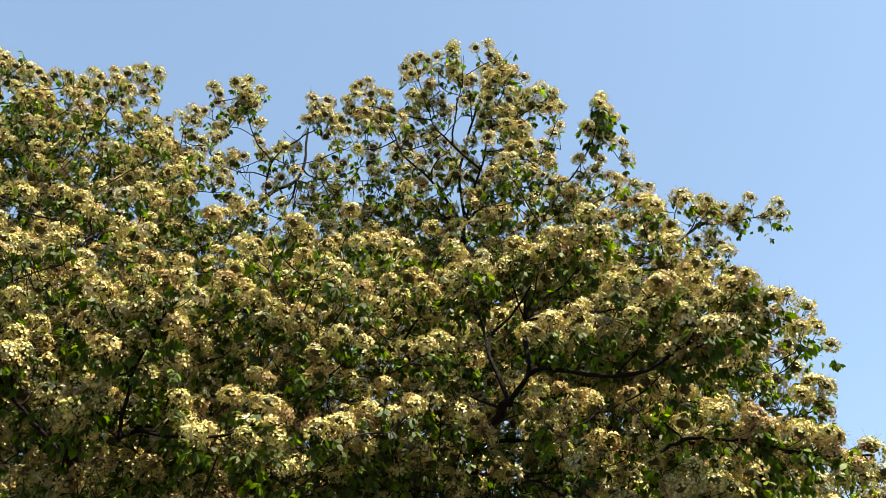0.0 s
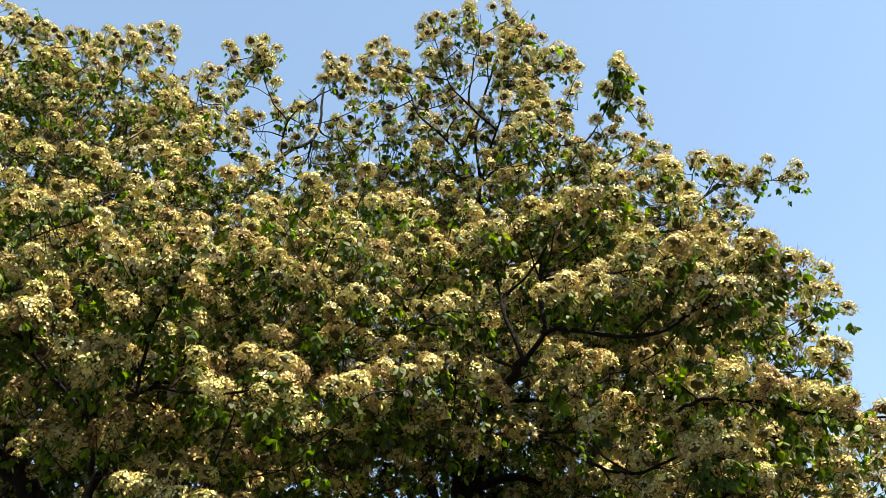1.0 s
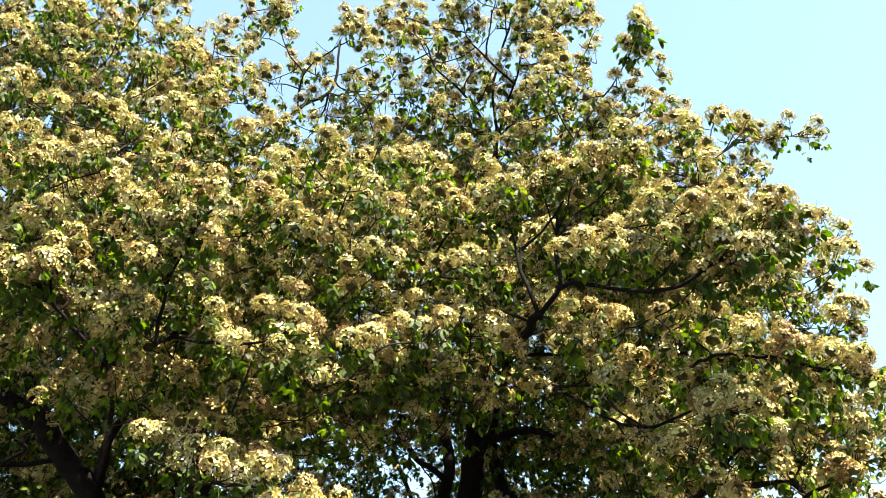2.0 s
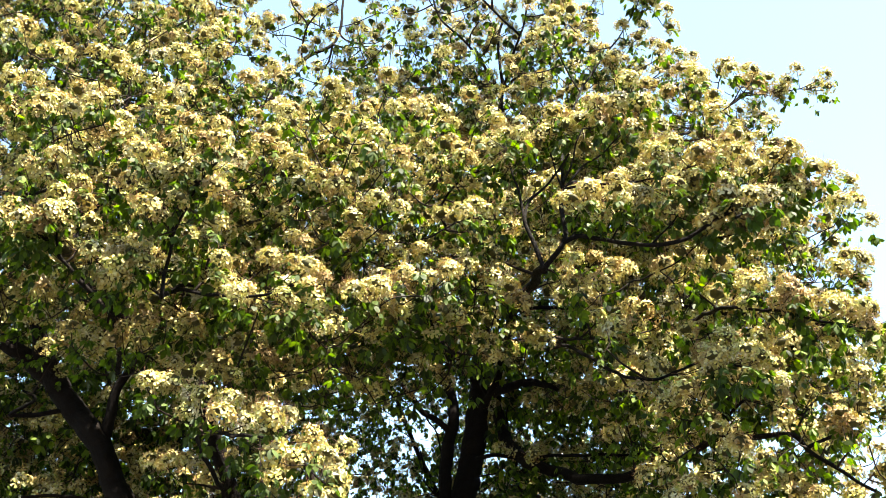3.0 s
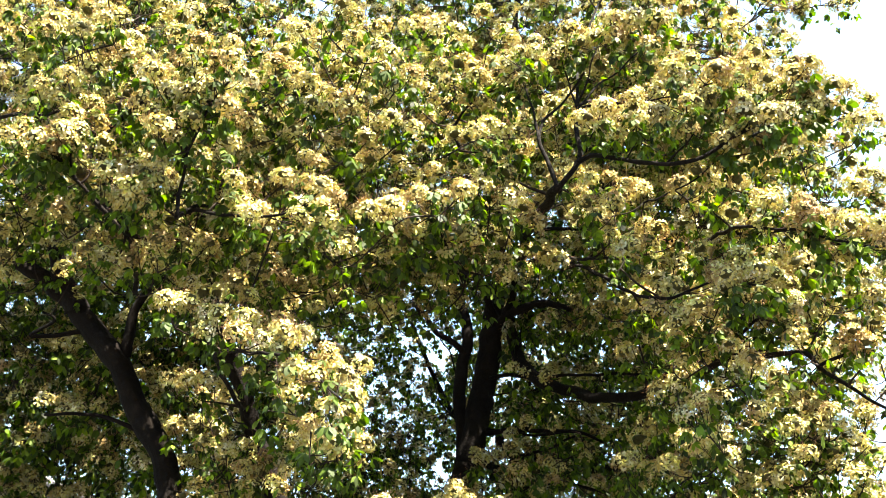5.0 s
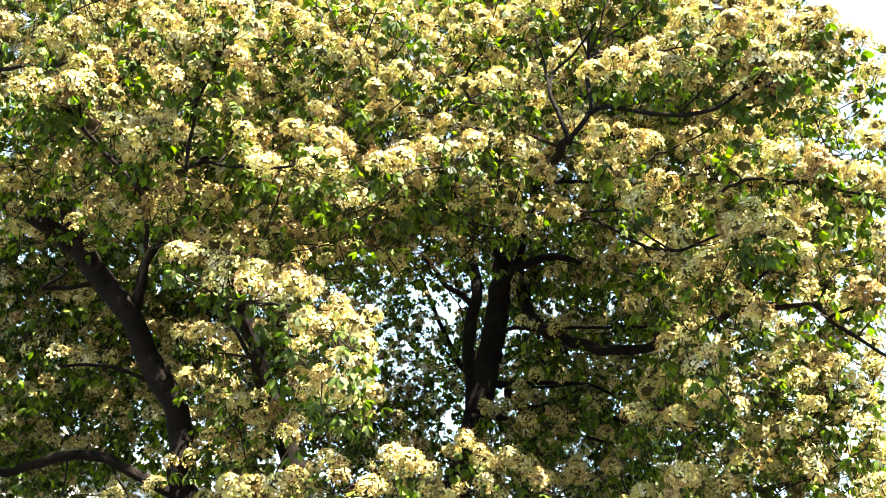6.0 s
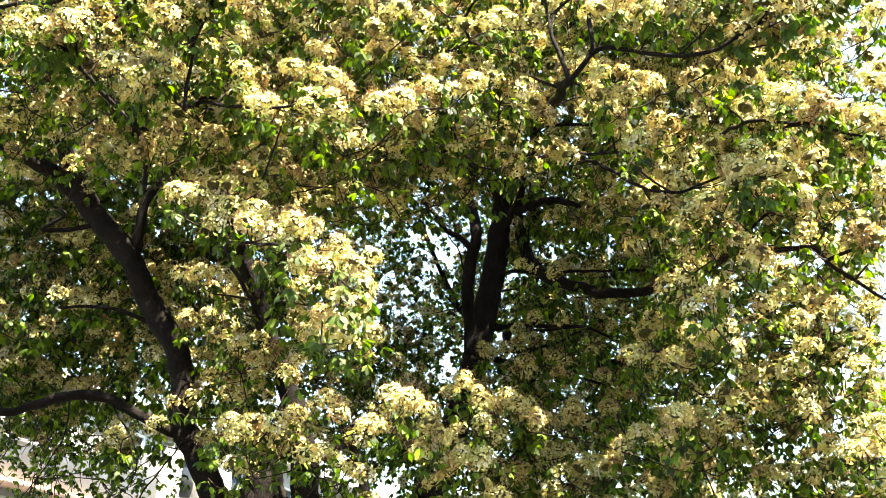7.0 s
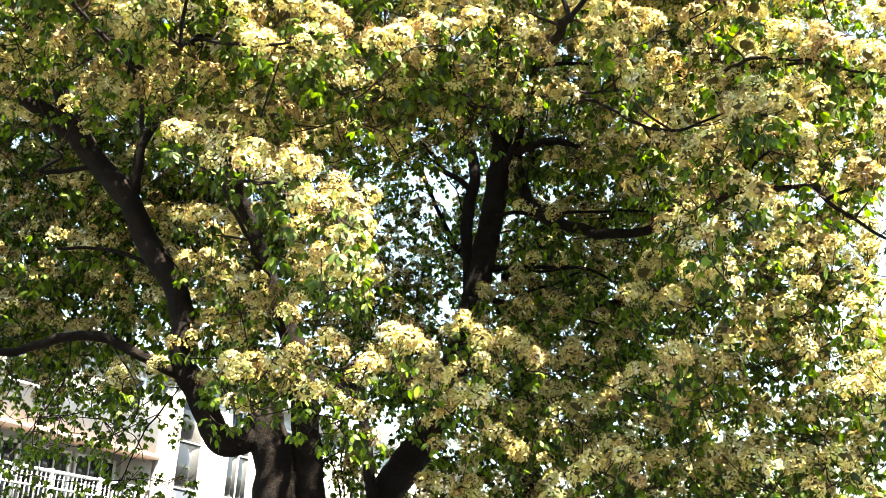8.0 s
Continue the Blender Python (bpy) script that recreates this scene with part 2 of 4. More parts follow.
bough(LOBES_B, 2.65, 7.6, 4.78, 0.4, 0.8)
bough(LOBES_B, 2.66, 8.9, 9.79, 0.55, 0.7)
bough(LOBES_B, 2.95, 8.9, 9.46, 0.5, 0.7)
bough(LOBES_B, 3.58, 8.4, 7.67, 0.35, 1)
bough(LOBES_B, 3.36, 8.5, 8.08, 0.4, 1)
bough(LOBES_B, 1.98, 8.9, 10.32, 0.6, 0.6)
bough(LOBES_B, 1.05, 6.6, 5.07, 0.15, -4)
bough(LOBES_A, -3.89, 9.6, 11.79, 0.6, 0.7)
bough(LOBES_A, -5.58, 9.8, 12.87, 0.6, 0.5)
bough(LOBES_C, -2.73, 9.8, 3.94, 0.45, 1)
bough(LOBES_C, -3.39, 10.8, 4.66, 0.54, 0.9)
bough(LOBES_C, -2.76, 9.2, 9.26, 0.99, 1)
bough(LOBES_C, -2.03, 9.3, 10.35, 1.05, 0.62)
bough(LOBES_C, -1.68, 7.2, 6.61, 0.88, 1)
bough(LOBES_C, -2.85, 8.4, 8.51, 0.97, 1)
bough(LOBES_C, -0.91, 7.6, 5.93, 0.86, 1)
bough(LOBES_C, -1.37, 8.4, 6.28, 0.84, 1)
bough(LOBES_C, -2.36, 6.7, 4.65, 0.22, 2)
bough(LOBES_C, -2.03, 6.6, 4.5, 0.22, 2)
bough(LOBES_C, -1.71, 6.5, 4.28, 0.21, 2)
bough(LOBES_C, -1.38, 6.4, 4.09, 0.19, 2)
bough(LOBES_C, -1.11, 6.3, 3.91, 0.18, 2)
bough(LOBES_C, -1.14, 6.5, 3.7, 0.17, 2)
bough(LOBES_C, -2.85, 9.6, 4.78, 0.45, 0.35)
bough(LOBES_C, -1.97, 7.6, 5.57, 0.41, 1.1)
bough(LOBES_C, -2.51, 9.4, 4.36, 0.64, 0.8)
bough(LOBES_C, -2.13, 8.8, 3.43, 0.37, 0.9)
bough(LOBES_C, -1.97, 7.7, 3.1, 0.33, 2)
bough(LOBES_C, -1.58, 7.7, 3.23, 0.32, 2)
bough(LOBES_C, -1.21, 7.7, 3.15, 0.32, 2)
bough(LOBES_C, -1.11, 7.8, 2.81, 0.23, 2)
bough(LOBES_C, -1.84, 7.6, 6.13, 0.47, 1)
bough(LOBES_C, -2.49, 6.9, 4.93, 0.2, 2)
bough(LOBES_C, -2.19, 7, 4.89, 0.2, 2)
bough(LOBES_C, -1.83, 6.9, 4.65, 0.2, 2)
bough(LOBES_C, -1.47, 6.8, 4.43, 0.2, 2)
bough(LOBES_C, -1.18, 6.7, 4.21, 0.18, 2)
bough(LOBES_C, -2.17, 6.5, 4.34, 0.16, 2)
bough(LOBES_C, -1.75, 6.4, 4.1, 0.16, 2)
bough(LOBES_C, -1.06, 7, 3.81, 0.2, 2)
bough(LOBES_C, -1.35, 7.1, 3.7, 0.2, 2)
bough(LOBES_C, -0.82, 7.7, 3.3, 0.28, 2)
bough(LOBES_C, -1.25, 7.5, 2.92, 0.22, 2)
bough(LOBES_C, -1.78, 7.5, 2.91, 0.2, 2)
bough(LOBES_A, -4.66, 9.6, 12.8, 0.5, 0.5)
bough(LOBES_C, -2.88, 9.4, 12.27, 0.5, 0.5)
bough(LOBES_B, -1.18, 9.3, 12.59, 0.35, 0.5)
bough(LOBES_B, 1.54, 7.4, 5.48, 0.24, 1.6)
bough(LOBES_B, 2.04, 7.4, 5.12, 0.24, 1.6)
bough(LOBES_B, 1.58, 7.3, 4.66, 0.24, 1.6)
bough(LOBES_B, 2.49, 7.5, 4.82, 0.24, 1.6)
bough(LOBES_B, 2.62, 7.5, 5.56, 0.24, 1.6)
bough(LOBES_B, 1.99, 7.3, 4.29, 0.24, 1.6)
bough(LOBES_B, 2.75, 7.7, 5.2, 0.24, 1.8)
bough(LOBES_B, 2.3, 7.5, 5.45, 0.24, 1.8)
bough(LOBES_B, 3.0, 7.8, 4.85, 0.24, 1.8)
bough(LOBES_B, 2.2, 7.3, 4.6, 0.24, 1.8)
bough(LOBES_B, 2.75, 7.7, 4.2, 0.24, 1.8)
bough(LOBES_E, 2.9, 11.3, 6.0, 0.9, 0.5)
bough(LOBES_E, 2.5, 10.6, 5.6, 0.7, 1)
bough(LOBES_E, -1.2, 12.8, 2.35, 0.5, 1.2)
bough(LOBES_E, -0.6, 12.6, 2.75, 0.55, 1.2)
# next four: hidden top boughs, added to block sky light from the trunks
bough(LOBES_E, -4, 13, 9.6, 2.1, 0.33)
bough(LOBES_E, -1, 13.6, 10.3, 2.1, 0.33)
bough(LOBES_E, 2, 13, 9.4, 2, 0.33)
bough(LOBES_E, -7, 12, 8.6, 1.9, 0.33)
bough(LOBES_E, -2.93, 12.5, 5.22, 0.85, 1)
bough(LOBES_E, -3.5, 12.5, 6.17, 0.95, 1)
bough(LOBES_E, 0.22, 13, 6.31, 1.04, 1.2)
bough(LOBES_E, 0.65, 12.4, 6.84, 0.78, 1.2)
bough(LOBES_E, 1.02, 12.2, 5.79, 0.75, 1.4)
bough(LOBES_E, 1.76, 12.2, 6.21, 0.84, 1.2)
bough(LOBES_E, 0.24, 13, 5.48, 0.63, 1.1)
bough(LOBES_E, 3.53, 11.5, 4.28, 0.92, 0.3)
bough(LOBES_E, 3.04, 12, 4.96, 0.96, 0.45)
bough(LOBES_E, 3.98, 11.5, 3.51, 0.92, 0.35)
bough(LOBES_E, 2.97, 11, 2.83, 0.86, 1)
bough(LOBES_E, 1.42, 12.5, 5.68, 1.07, 1)
bough(LOBES_E, 0.97, 12.5, 3.99, 1.11, 1.3)
bough(LOBES_E, 2.03, 12.5, 3.46, 1.18, 1.3)
bough(LOBES_E, -0.31, 12.5, 3.51, 0.95, 1.3)
bough(LOBES_E, -1.3, 13, 5.1, 0.94, 0.7)
bough(LOBES_E, 0.93, 12, 2.87, 1.05, 1.3)
bough(LOBES_E, 1.74, 10.8, 5.01, 1.06, 0.91)
bough(LOBES_E, 1.32, 12.5, 6.66, 1.33, 0.91)
bough(LOBES_E, 0.81, 10.4, 4.23, 0.81, 0.91)
bough(LOBES_E, -2.2, 13.5, 7.8, 1.2, 0.5)
bough(LOBES_E, -2.51, 13, 6.08, 1.21, 1.04)
bough(LOBES_E, -1.62, 13.6, 6.3, 0.95, 0.4)
bough(LOBES_E, -1.01, 13, 4.84, 1.09, 1.04)
bough(LOBES_E, -3.56, 13, 6.73, 1.25, 1.04)
bough(LOBES_E, -4.99, 13, 6, 1.35, 1.6)
bough(LOBES_E, -6.9, 13.4, 6.8, 1.56, 1.5)
bough(LOBES_E, -5.84, 13, 4.99, 1.18, 0.6)
bough(LOBES_E, -3.41, 13, 4.39, 0.63, 1.3)
bough(LOBES_E, -1.86, 12.6, 4.71, 0.98, 1.04)
bough(LOBES_E, -2.91, 14.5, 7.76, 1.2, 1.2)
bough(LOBES_E, -3.72, 14.3, 6.51, 0.99, 1.1)
bough(LOBES_E, 1.75, 14.3, 6.49, 0.97, 1.5)
bough(LOBES_E, -1.53, 14.4, 5.11, 0.95, 1.4)
bough(LOBES_E, -0.23, 14.6, 6.72, 0.8, 1.3)
bough(LOBES_E, 2.11, 10.5, 3.26, 0.75, 0.91)
bough(LOBES_E, -7.17, 14.5, 4.97, 0.95, 0.3)
bough(LOBES_E, -5.85, 14.5, 5.02, 0.92, 0.45)
bough(LOBES_E, -2, 13.5, 3.23, 0.48, 1.6)
bough(LOBES_E, -1.37, 13.5, 3.03, 0.47, 1.4)
bough(LOBES_E, 0.06, 14.4, 7.22, 0.98, 1.5)
bough(LOBES_E, 1.53, 14.2, 5.9, 1.21, 1.5)
bough(LOBES_E, 2.08, 13.6, 4.74, 1.06, 1.4)
bough(LOBES_E, 0.69, 14, 4.78, 1, 1.3)
# next two: boughs behind the crown, added for shade and to close sky holes
bough(LOBES_E, -0.74, 12.5, 10.52, 2.04, 1.1)
bough(LOBES_E, 2.21, 12, 9.75, 1.78, 1.1)
bough(LOBES_E, 0.53, 12.5, 8.36, 1.64, 1.15)
bough(LOBES_E, 1.44, 10.9, 7.06, 1.06, 1.3)
bough(LOBES_E, 2.13, 10.7, 7.68, 1.08, 1.3)
bough(LOBES_E, 2.41, 10.7, 6.68, 0.98, 1.2)
bough(LOBES_E, 2.17, 10.9, 9, 1.16, 1.2)
bough(LOBES_E, 2.85, 10.6, 8.3, 1.04, 1.2)
bough(LOBES_E, 2.87, 11.5, 7.5, 1.38, 0.91)


tree_a = tree("flowering_tree", "broad flowering tree with a crooked dark limb and cream-yellow blossom")
limb(tree_a, [(-1.92, 10.5, 0), (-1.97, 10.5, 0.8), (-2.04, 10.5, 1.67), (-2.17, 10.5, 2.38), (-2.28, 10.5, 2.86), (-2.38, 10.5, 3.24)], 0.3, 0.19)
limb(tree_a, [(-2.37, 10.5, 3.09), (-2.66, 10.4, 2.9), (-2.88, 10.3, 3.01), (-3.09, 10.2, 3.43), (-3.22, 10.2, 3.73), (-3.31, 10.2, 4.19), (-3.5, 10.1, 4.62), (-3.79, 10.1, 4.99), (-4.08, 10, 5.48), (-4.46, 10, 5.88), (-4.84, 9.9, 6.28)], 0.14, 0.125)
limb(tree_a, [(-4.74, 9.95, 6.18), (-4.98, 9.76, 6.35), (-5.22, 9.57, 6.44), (-5.6, 9.39, 6.63), (-5.91, 9.2, 6.88)], 0.125, 0.06)
limb(tree_a, [(-4.68, 9.95, 6.11), (-4.83, 9.79, 6.36), (-4.88, 9.62, 6.56), (-4.94, 9.46, 6.83), (-5.04, 9.3, 7.1)], 0.14, 0.055)
limb(tree_a, [(-4.02, 10, 5.55), (-3.95, 9.9, 5.99), (-3.8, 9.8, 6.3), (-3.48, 9.5, 6.65), (-3.3, 9, 7.15)], 0.064, 0.025)
limb(tree_a, [(-3.15, 10.2, 3.56), (-3.56, 10.1, 3.72), (-3.97, 10, 3.86), (-4.36, 9.9, 3.87), (-4.66, 9.7, 3.72), (-4.9, 9.5, 3.6), (-5.44, 9.2, 3.63)], 0.064, 0.038)
limb(tree_a, [(-3.3, 9, 7.15), (-3.73, 8.4, 6.35), (-3.94, 8, 6.49), (-4.12, 7.6, 6.52), (-4.32, 7.4, 6.6), (-4.6, 7.2, 6.76)], 0.0248, 0.0093)
limb(tree_a, [(-3.3, 9, 7.15), (-2.89, 7.6, 6.48), (-2.72, 7.2, 6.48), (-2.56, 7, 6.64), (-2.46, 6.9, 6.97)], 0.0217, 0.0081)
limb(tree_a, [(-5.04, 9.3, 7.1), (-4.42, 9.2, 9.72), (-5.15, 9.2, 10.61), (-5.7, 9.2, 11.8), (-5.95, 9.2, 12.4)], 0.0248, 0.0087)
limb(tree_a, [(-2.35, 10.5, 3.15), (-2.48, 10.6, 3.47), (-2.63, 10.7, 3.8), (-2.75, 10.8, 4.22)], 0.185, 0.07)
limb(tree_a, [(-3.15, 10.2, 3.56), (-3.25, 9.9, 3.24), (-3.38, 9.7, 2.83), (-3.51, 9.6, 2.41), (-3.68, 9.5, 2.18)], 0.0112, 0.0037, leafy=-1)
limb(tree_a, [(-3.97, 10, 3.86), (-3.58, 9.8, 3.32), (-3.51, 9.7, 2.91), (-3.92, 9.6, 2.71)], 0.0099, 0.0037, leafy=-1)
limb(tree_a, [(-4.36, 9.9, 3.87), (-4.3, 9.7, 3.33), (-4.45, 9.6, 2.86), (-4.59, 9.5, 2.62)], 0.0099, 0.0037, leafy=-1)
limb(tree_a, [(-3.3, 9, 7.15), (-2.47, 6.61, 5.37), (-2.43, 6.48, 5.59), (-2.38, 6.35, 5.9), (-2.26, 6.22, 6.18), (-2.11, 6.09, 6.31)], 0.022, 0.007)
limb(tree_a, [(-2.38, 6.35, 5.83), (-2.5, 6.26, 6.03), (-2.57, 6.18, 6.22)], 0.013, 0.006)
limb(tree_a, [(-2.24, 6.18, 6.15), (-2.34, 6.13, 6.25), (-2.41, 6.09, 6.35)], 0.012, 0.005)
limb(tree_a, [(-3.94, 9.8, 6.25), (-3.09, 7.13, 5.58), (-3.25, 6.96, 5.69), (-3.41, 6.79, 5.83)], 0.03, 0.016)
limb(tree_a, [(-3.41, 6.79, 5.83), (-3.38, 6.87, 6.29), (-3.16, 6.74, 6.42), (-2.94, 6.61, 6.51)], 0.03, 0.018)
limb(tree_a, [(-2.47, 6.61, 5.37), (-2.44, 6.96, 5.71), (-2.02, 6.85, 5.59), (-1.61, 6.73, 5.44), (-1.28, 6.61, 5.44)], 0.02, 0.009)
limb(tree_a, [(-4.44, 10.0, 5.88), (-5.04, 9.9, 5.72), (-4.79, 9.75, 5.86), (-4.87, 9.6, 5.92)], 0.03, 0.012)
limb(tree_a, [(-3.73, 10.2, 4.73), (-3.84, 10.1, 4.79), (-4.21, 9.95, 4.91), (-4.68, 9.8, 4.82)], 0.035, 0.015)
limb(tree_a, [(-3.16, 8.2, 5.87), (-3.03, 6.9, 5.47), (-3.13, 6.6, 5.51), (-3.31, 6.5, 5.67), (-3.51, 6.4, 5.85), (-3.75, 6.3, 5.96)], 0.026, 0.009)
limb(tree_a, [(-2.55, 6.9, 5.6), (-2.32, 6.7, 5.51), (-2.0, 6.5, 5.34), (-1.66, 6.4, 5.29), (-1.38, 6.3, 5.31)], 0.02, 0.009)
limb(tree_a, [(-4.54, 7.0, 6.49), (-4.2, 6.7, 6.38), (-3.68, 6.5, 6.28), (-3.41, 6.4, 6.33)], 0.02, 0.009)
limb(tree_a, [(-3.31, 6.5, 5.67), (-3.35, 6.4, 5.8), (-3.3, 6.3, 5.95)], 0.011, 0.006)
limb(tree_a, [(-3.13, 6.6, 5.51), (-2.87, 6.5, 5.49), (-2.69, 6.4, 5.55)], 0.011, 0.006)
tree_c = tree("flowering_tree", "flowering tree, straight dark trunk, low bright blossoming bough")
limb(tree_c, [(-1.7, 10.6, 0), (-1.74, 10.6, 0.8), (-1.78, 10.6, 1.69), (-1.86, 10.6, 2.41), (-1.92, 10.6, 2.88), (-1.99, 10.6, 3.37)], 0.25, 0.15)
limb(tree_c, [(-1.99, 10.6, 3.37), (-2.13, 10.4, 3.94), (-2.41, 10.2, 4.64), (-2.6, 10, 5.08), (-2.83, 9.6, 5.7), (-2.99, 9.2, 6.3)], 0.15, 0.06)
limb(tree_c, [(-2.99, 9.2, 6.3), (-3.1, 9.1, 9.13), (-2.68, 9.1, 9.54), (-2.28, 9.1, 10.31), (-1.88, 9.1, 10.72), (-1.85, 9.1, 11.6)], 0.047, 0.015)
limb(tree_c, [(-2.41, 10.2, 4.64), (-2.37, 8.6, 4.66), (-2.17, 7.2, 4.48), (-1.68, 6.5, 4.19), (-1.26, 6.3, 3.99), (-0.99, 6.2, 3.76)], 0.0248, 0.0074)
limb(tree_c, [(-2.01, 10.5, 3.47), (-1.45, 9.4, 3.32), (-1.16, 8.7, 3.39), (-0.88, 8.4, 3.38)], 0.051, 0.017)
limb(tree_c, [(-2.28, 9.1, 10.31), (-2.15, 8.6, 10.42), (-1.89, 8.5, 10.73), (-1.63, 8.5, 11.05), (-1.52, 8.5, 11.49)], 0.0136, 0.005)
limb(tree_c, [(-2.15, 8.6, 10.42), (-2.4, 8.5, 10.83), (-2.53, 8.5, 11.26), (-2.64, 8.5, 11.54)], 0.0112, 0.0043)
tree_b = tree("flowering_tree", "tall flowering tree with a leaning dark forked trunk and cream-yellow blossom")
limb(tree_b, [(-1.06, 10.4, 0), (-1.1, 10.4, 0.9), (-1.13, 10.4, 1.76), (-1.19, 10.4, 2.41), (-1.24, 10.4, 2.88), (-1.34, 10.4, 3.26), (-1.49, 10.3, 3.81)], 0.085, 0.051)
limb(tree_b, [(-1.5, 10.5, 0), (-1.42, 10.5, 0.8), (-1.24, 10.5, 1.71), (-1.06, 10.6, 2.39), (-0.85, 10.8, 2.84), (-0.61, 11, 3.36), (-0.36, 11.2, 4.2), (-0.23, 11.4, 4.89)], 0.22, 0.15)
limb(tree_b, [(-0.23, 11.4, 4.89), (-0.11, 11.4, 5.5), (-0.01, 11.4, 6.17), (0.05, 11.3, 6.59), (0.1, 11.1, 7.05)], 0.165, 0.12)
limb(tree_b, [(-0.26, 11.4, 4.83), (-0.31, 11.4, 5.42), (-0.33, 11.4, 6.09), (-0.27, 11.4, 6.47), (-0.31, 11.4, 6.87), (-0.61, 11.2, 7.49), (-0.76, 10.8, 8.01), (-0.83, 10.2, 8.55)], 0.085, 0.051)
limb(tree_b, [(0.22, 11.3, 6.84), (0.33, 11.2, 6.42), (0.4, 11.0, 6.0), (0.67, 10.7, 5.69), (0.95, 10.3, 5.38), (1.3, 9.7, 5.12), (1.62, 9.2, 5.02)], 0.095, 0.045)
limb(tree_b, [(1.57, 9.4, 5.07), (1.66, 9.0, 4.99), (1.78, 8.5, 4.89), (1.92, 8.1, 4.83), (2.11, 7.75, 4.79), (2.3, 7.6, 4.75), (2.56, 7.56, 4.75), (2.68, 7.56, 4.63), (2.84, 7.56, 4.49), (3.16, 7.56, 4.31)], 0.042, 0.014)
limb(tree_b, [(2.11, 7.75, 4.79), (2.13, 7.7, 4.97), (2.3, 7.6, 5.12), (2.45, 7.5, 5.17)], 0.018, 0.008)
limb(tree_b, [(2.68, 7.56, 4.63), (2.95, 7.5, 4.78), (3.16, 7.5, 4.94), (3.37, 7.4, 5.04)], 0.018, 0.008)
limb(tree_b, [(2.12, 7.7, 4.93), (2.03, 7.65, 5.03), (1.93, 7.6, 5.14)], 0.01, 0.006)
limb(tree_b, [(0.1, 11.1, 7.05), (0.3, 10, 6.86), (0.38, 8.8, 6.55), (0.5, 7.8, 6.3), (0.54, 6.96, 5.94)], 0.076, 0.038)
limb(tree_b, [(0.54, 6.96, 5.94), (0.45, 6.96, 6.18), (0.38, 6.96, 6.38), (0.42, 6.96, 6.61), (0.58, 6.96, 6.83), (0.82, 6.86, 7.09)], 0.0223, 0.0099)
limb(tree_b, [(0.54, 6.96, 5.94), (0.69, 6.86, 6.11), (0.7, 6.86, 6.43), (0.74, 6.86, 6.72)], 0.0248, 0.0174)
limb(tree_b, [(0.74, 6.86, 6.72), (0.92, 6.86, 6.92), (1.09, 6.77, 7.01), (1.29, 6.67, 7.22), (1.48, 6.58, 7.41)], 0.0124, 0.005)
limb(tree_b, [(0.74, 6.86, 6.72), (0.67, 6.86, 6.95), (0.63, 6.86, 7.21), (0.62, 6.86, 7.32)], 0.0112, 0.0043)
limb(tree_b, [(0.74, 6.86, 6.77), (0.83, 6.77, 6.95), (0.91, 6.77, 7.26), (1.04, 6.77, 7.5)], 0.0112, 0.0043)
limb(tree_b, [(0.74, 6.86, 6.72), (0.97, 6.67, 6.59), (1.23, 6.58, 6.54), (1.53, 6.49, 6.56), (1.79, 6.39, 6.6)], 0.0136, 0.005)
limb(tree_b, [(0.75, 6.86, 6.2), (0.83, 6.67, 6.29), (0.93, 6.58, 6.42)], 0.0074, 0.0037)
limb(tree_b, [(0.38, 6.96, 6.38), (0.34, 6.96, 6.73), (0.26, 6.96, 7.03), (0.21, 6.96, 7.34)], 0.0136, 0.005)
limb(tree_b, [(0.69, 6.86, 6.11), (0.83, 6.77, 6.13), (1.0, 6.67, 6.04), (1.35, 6.49, 5.87), (1.68, 6.39, 5.92), (1.93, 6.3, 6.05), (2.26, 6.2, 6.19), (1.95, 6.15, 5.89), (2.25, 6.15, 6.15), (2.47, 6.2, 6.36)], 0.024, 0.008)
limb(tree_b, [(1.35, 6.49, 5.87), (1.49, 6.39, 6.01), (1.63, 6.39, 6.17)], 0.0087, 0.0037)
limb(tree_b, [(1.91, 6.3, 6.03), (2.01, 6.3, 6.22), (2.19, 6.2, 6.32)], 0.0074, 0.0037)
limb(tree_b, [(1.08, 6.67, 6.03), (1.17, 6.58, 6.18), (1.25, 6.58, 6.4)], 0.0087, 0.0037)
limb(tree_b, [(1.37, 7.6, 6.17), (1.49, 6.77, 5.85), (1.78, 6.58, 5.97), (1.93, 6.49, 5.96)], 0.0099, 0.0037)
limb(tree_b, [(-0.76, 8.6, 7.22), (-0.44, 7.2, 6.37), (-0.2, 7, 6.39), (0.02, 6.9, 6.43)], 0.0099, 0.0037)
limb(tree_b, [(0.1, 11.1, 7.05), (-0.19, 8.4, 5.84), (-0.34, 7.4, 5.56), (-0.41, 7.2, 5.58), (-0.5, 7, 5.65)], 0.0186, 0.0074)
limb(tree_b, [(0.73, 6.96, 6.81), (1.24, 8, 7.59), (1.7, 7.7, 7.43), (2, 7.5, 7.42)], 0.0149, 0.0062)
limb(tree_b, [(0.1, 11.1, 7.05), (0.11, 10.6, 7.58), (0.19, 10.1, 8.33), (0.23, 9.6, 9.14), (0.32, 9.5, 9.24), (0.26, 9.3, 10)], 0.076, 0.034)
limb(tree_b, [(0.26, 9.3, 10), (0.23, 9.1, 10.83), (0.37, 9, 11.55), (0.6, 9, 12.31), (0.86, 9, 12.75)], 0.0217, 0.0087)
limb(tree_b, [(0.26, 9.3, 10), (-0.1, 9.1, 10.52), (-0.52, 9, 10.99), (-0.72, 9, 11.49), (-0.97, 9, 11.95)], 0.0217, 0.0087)
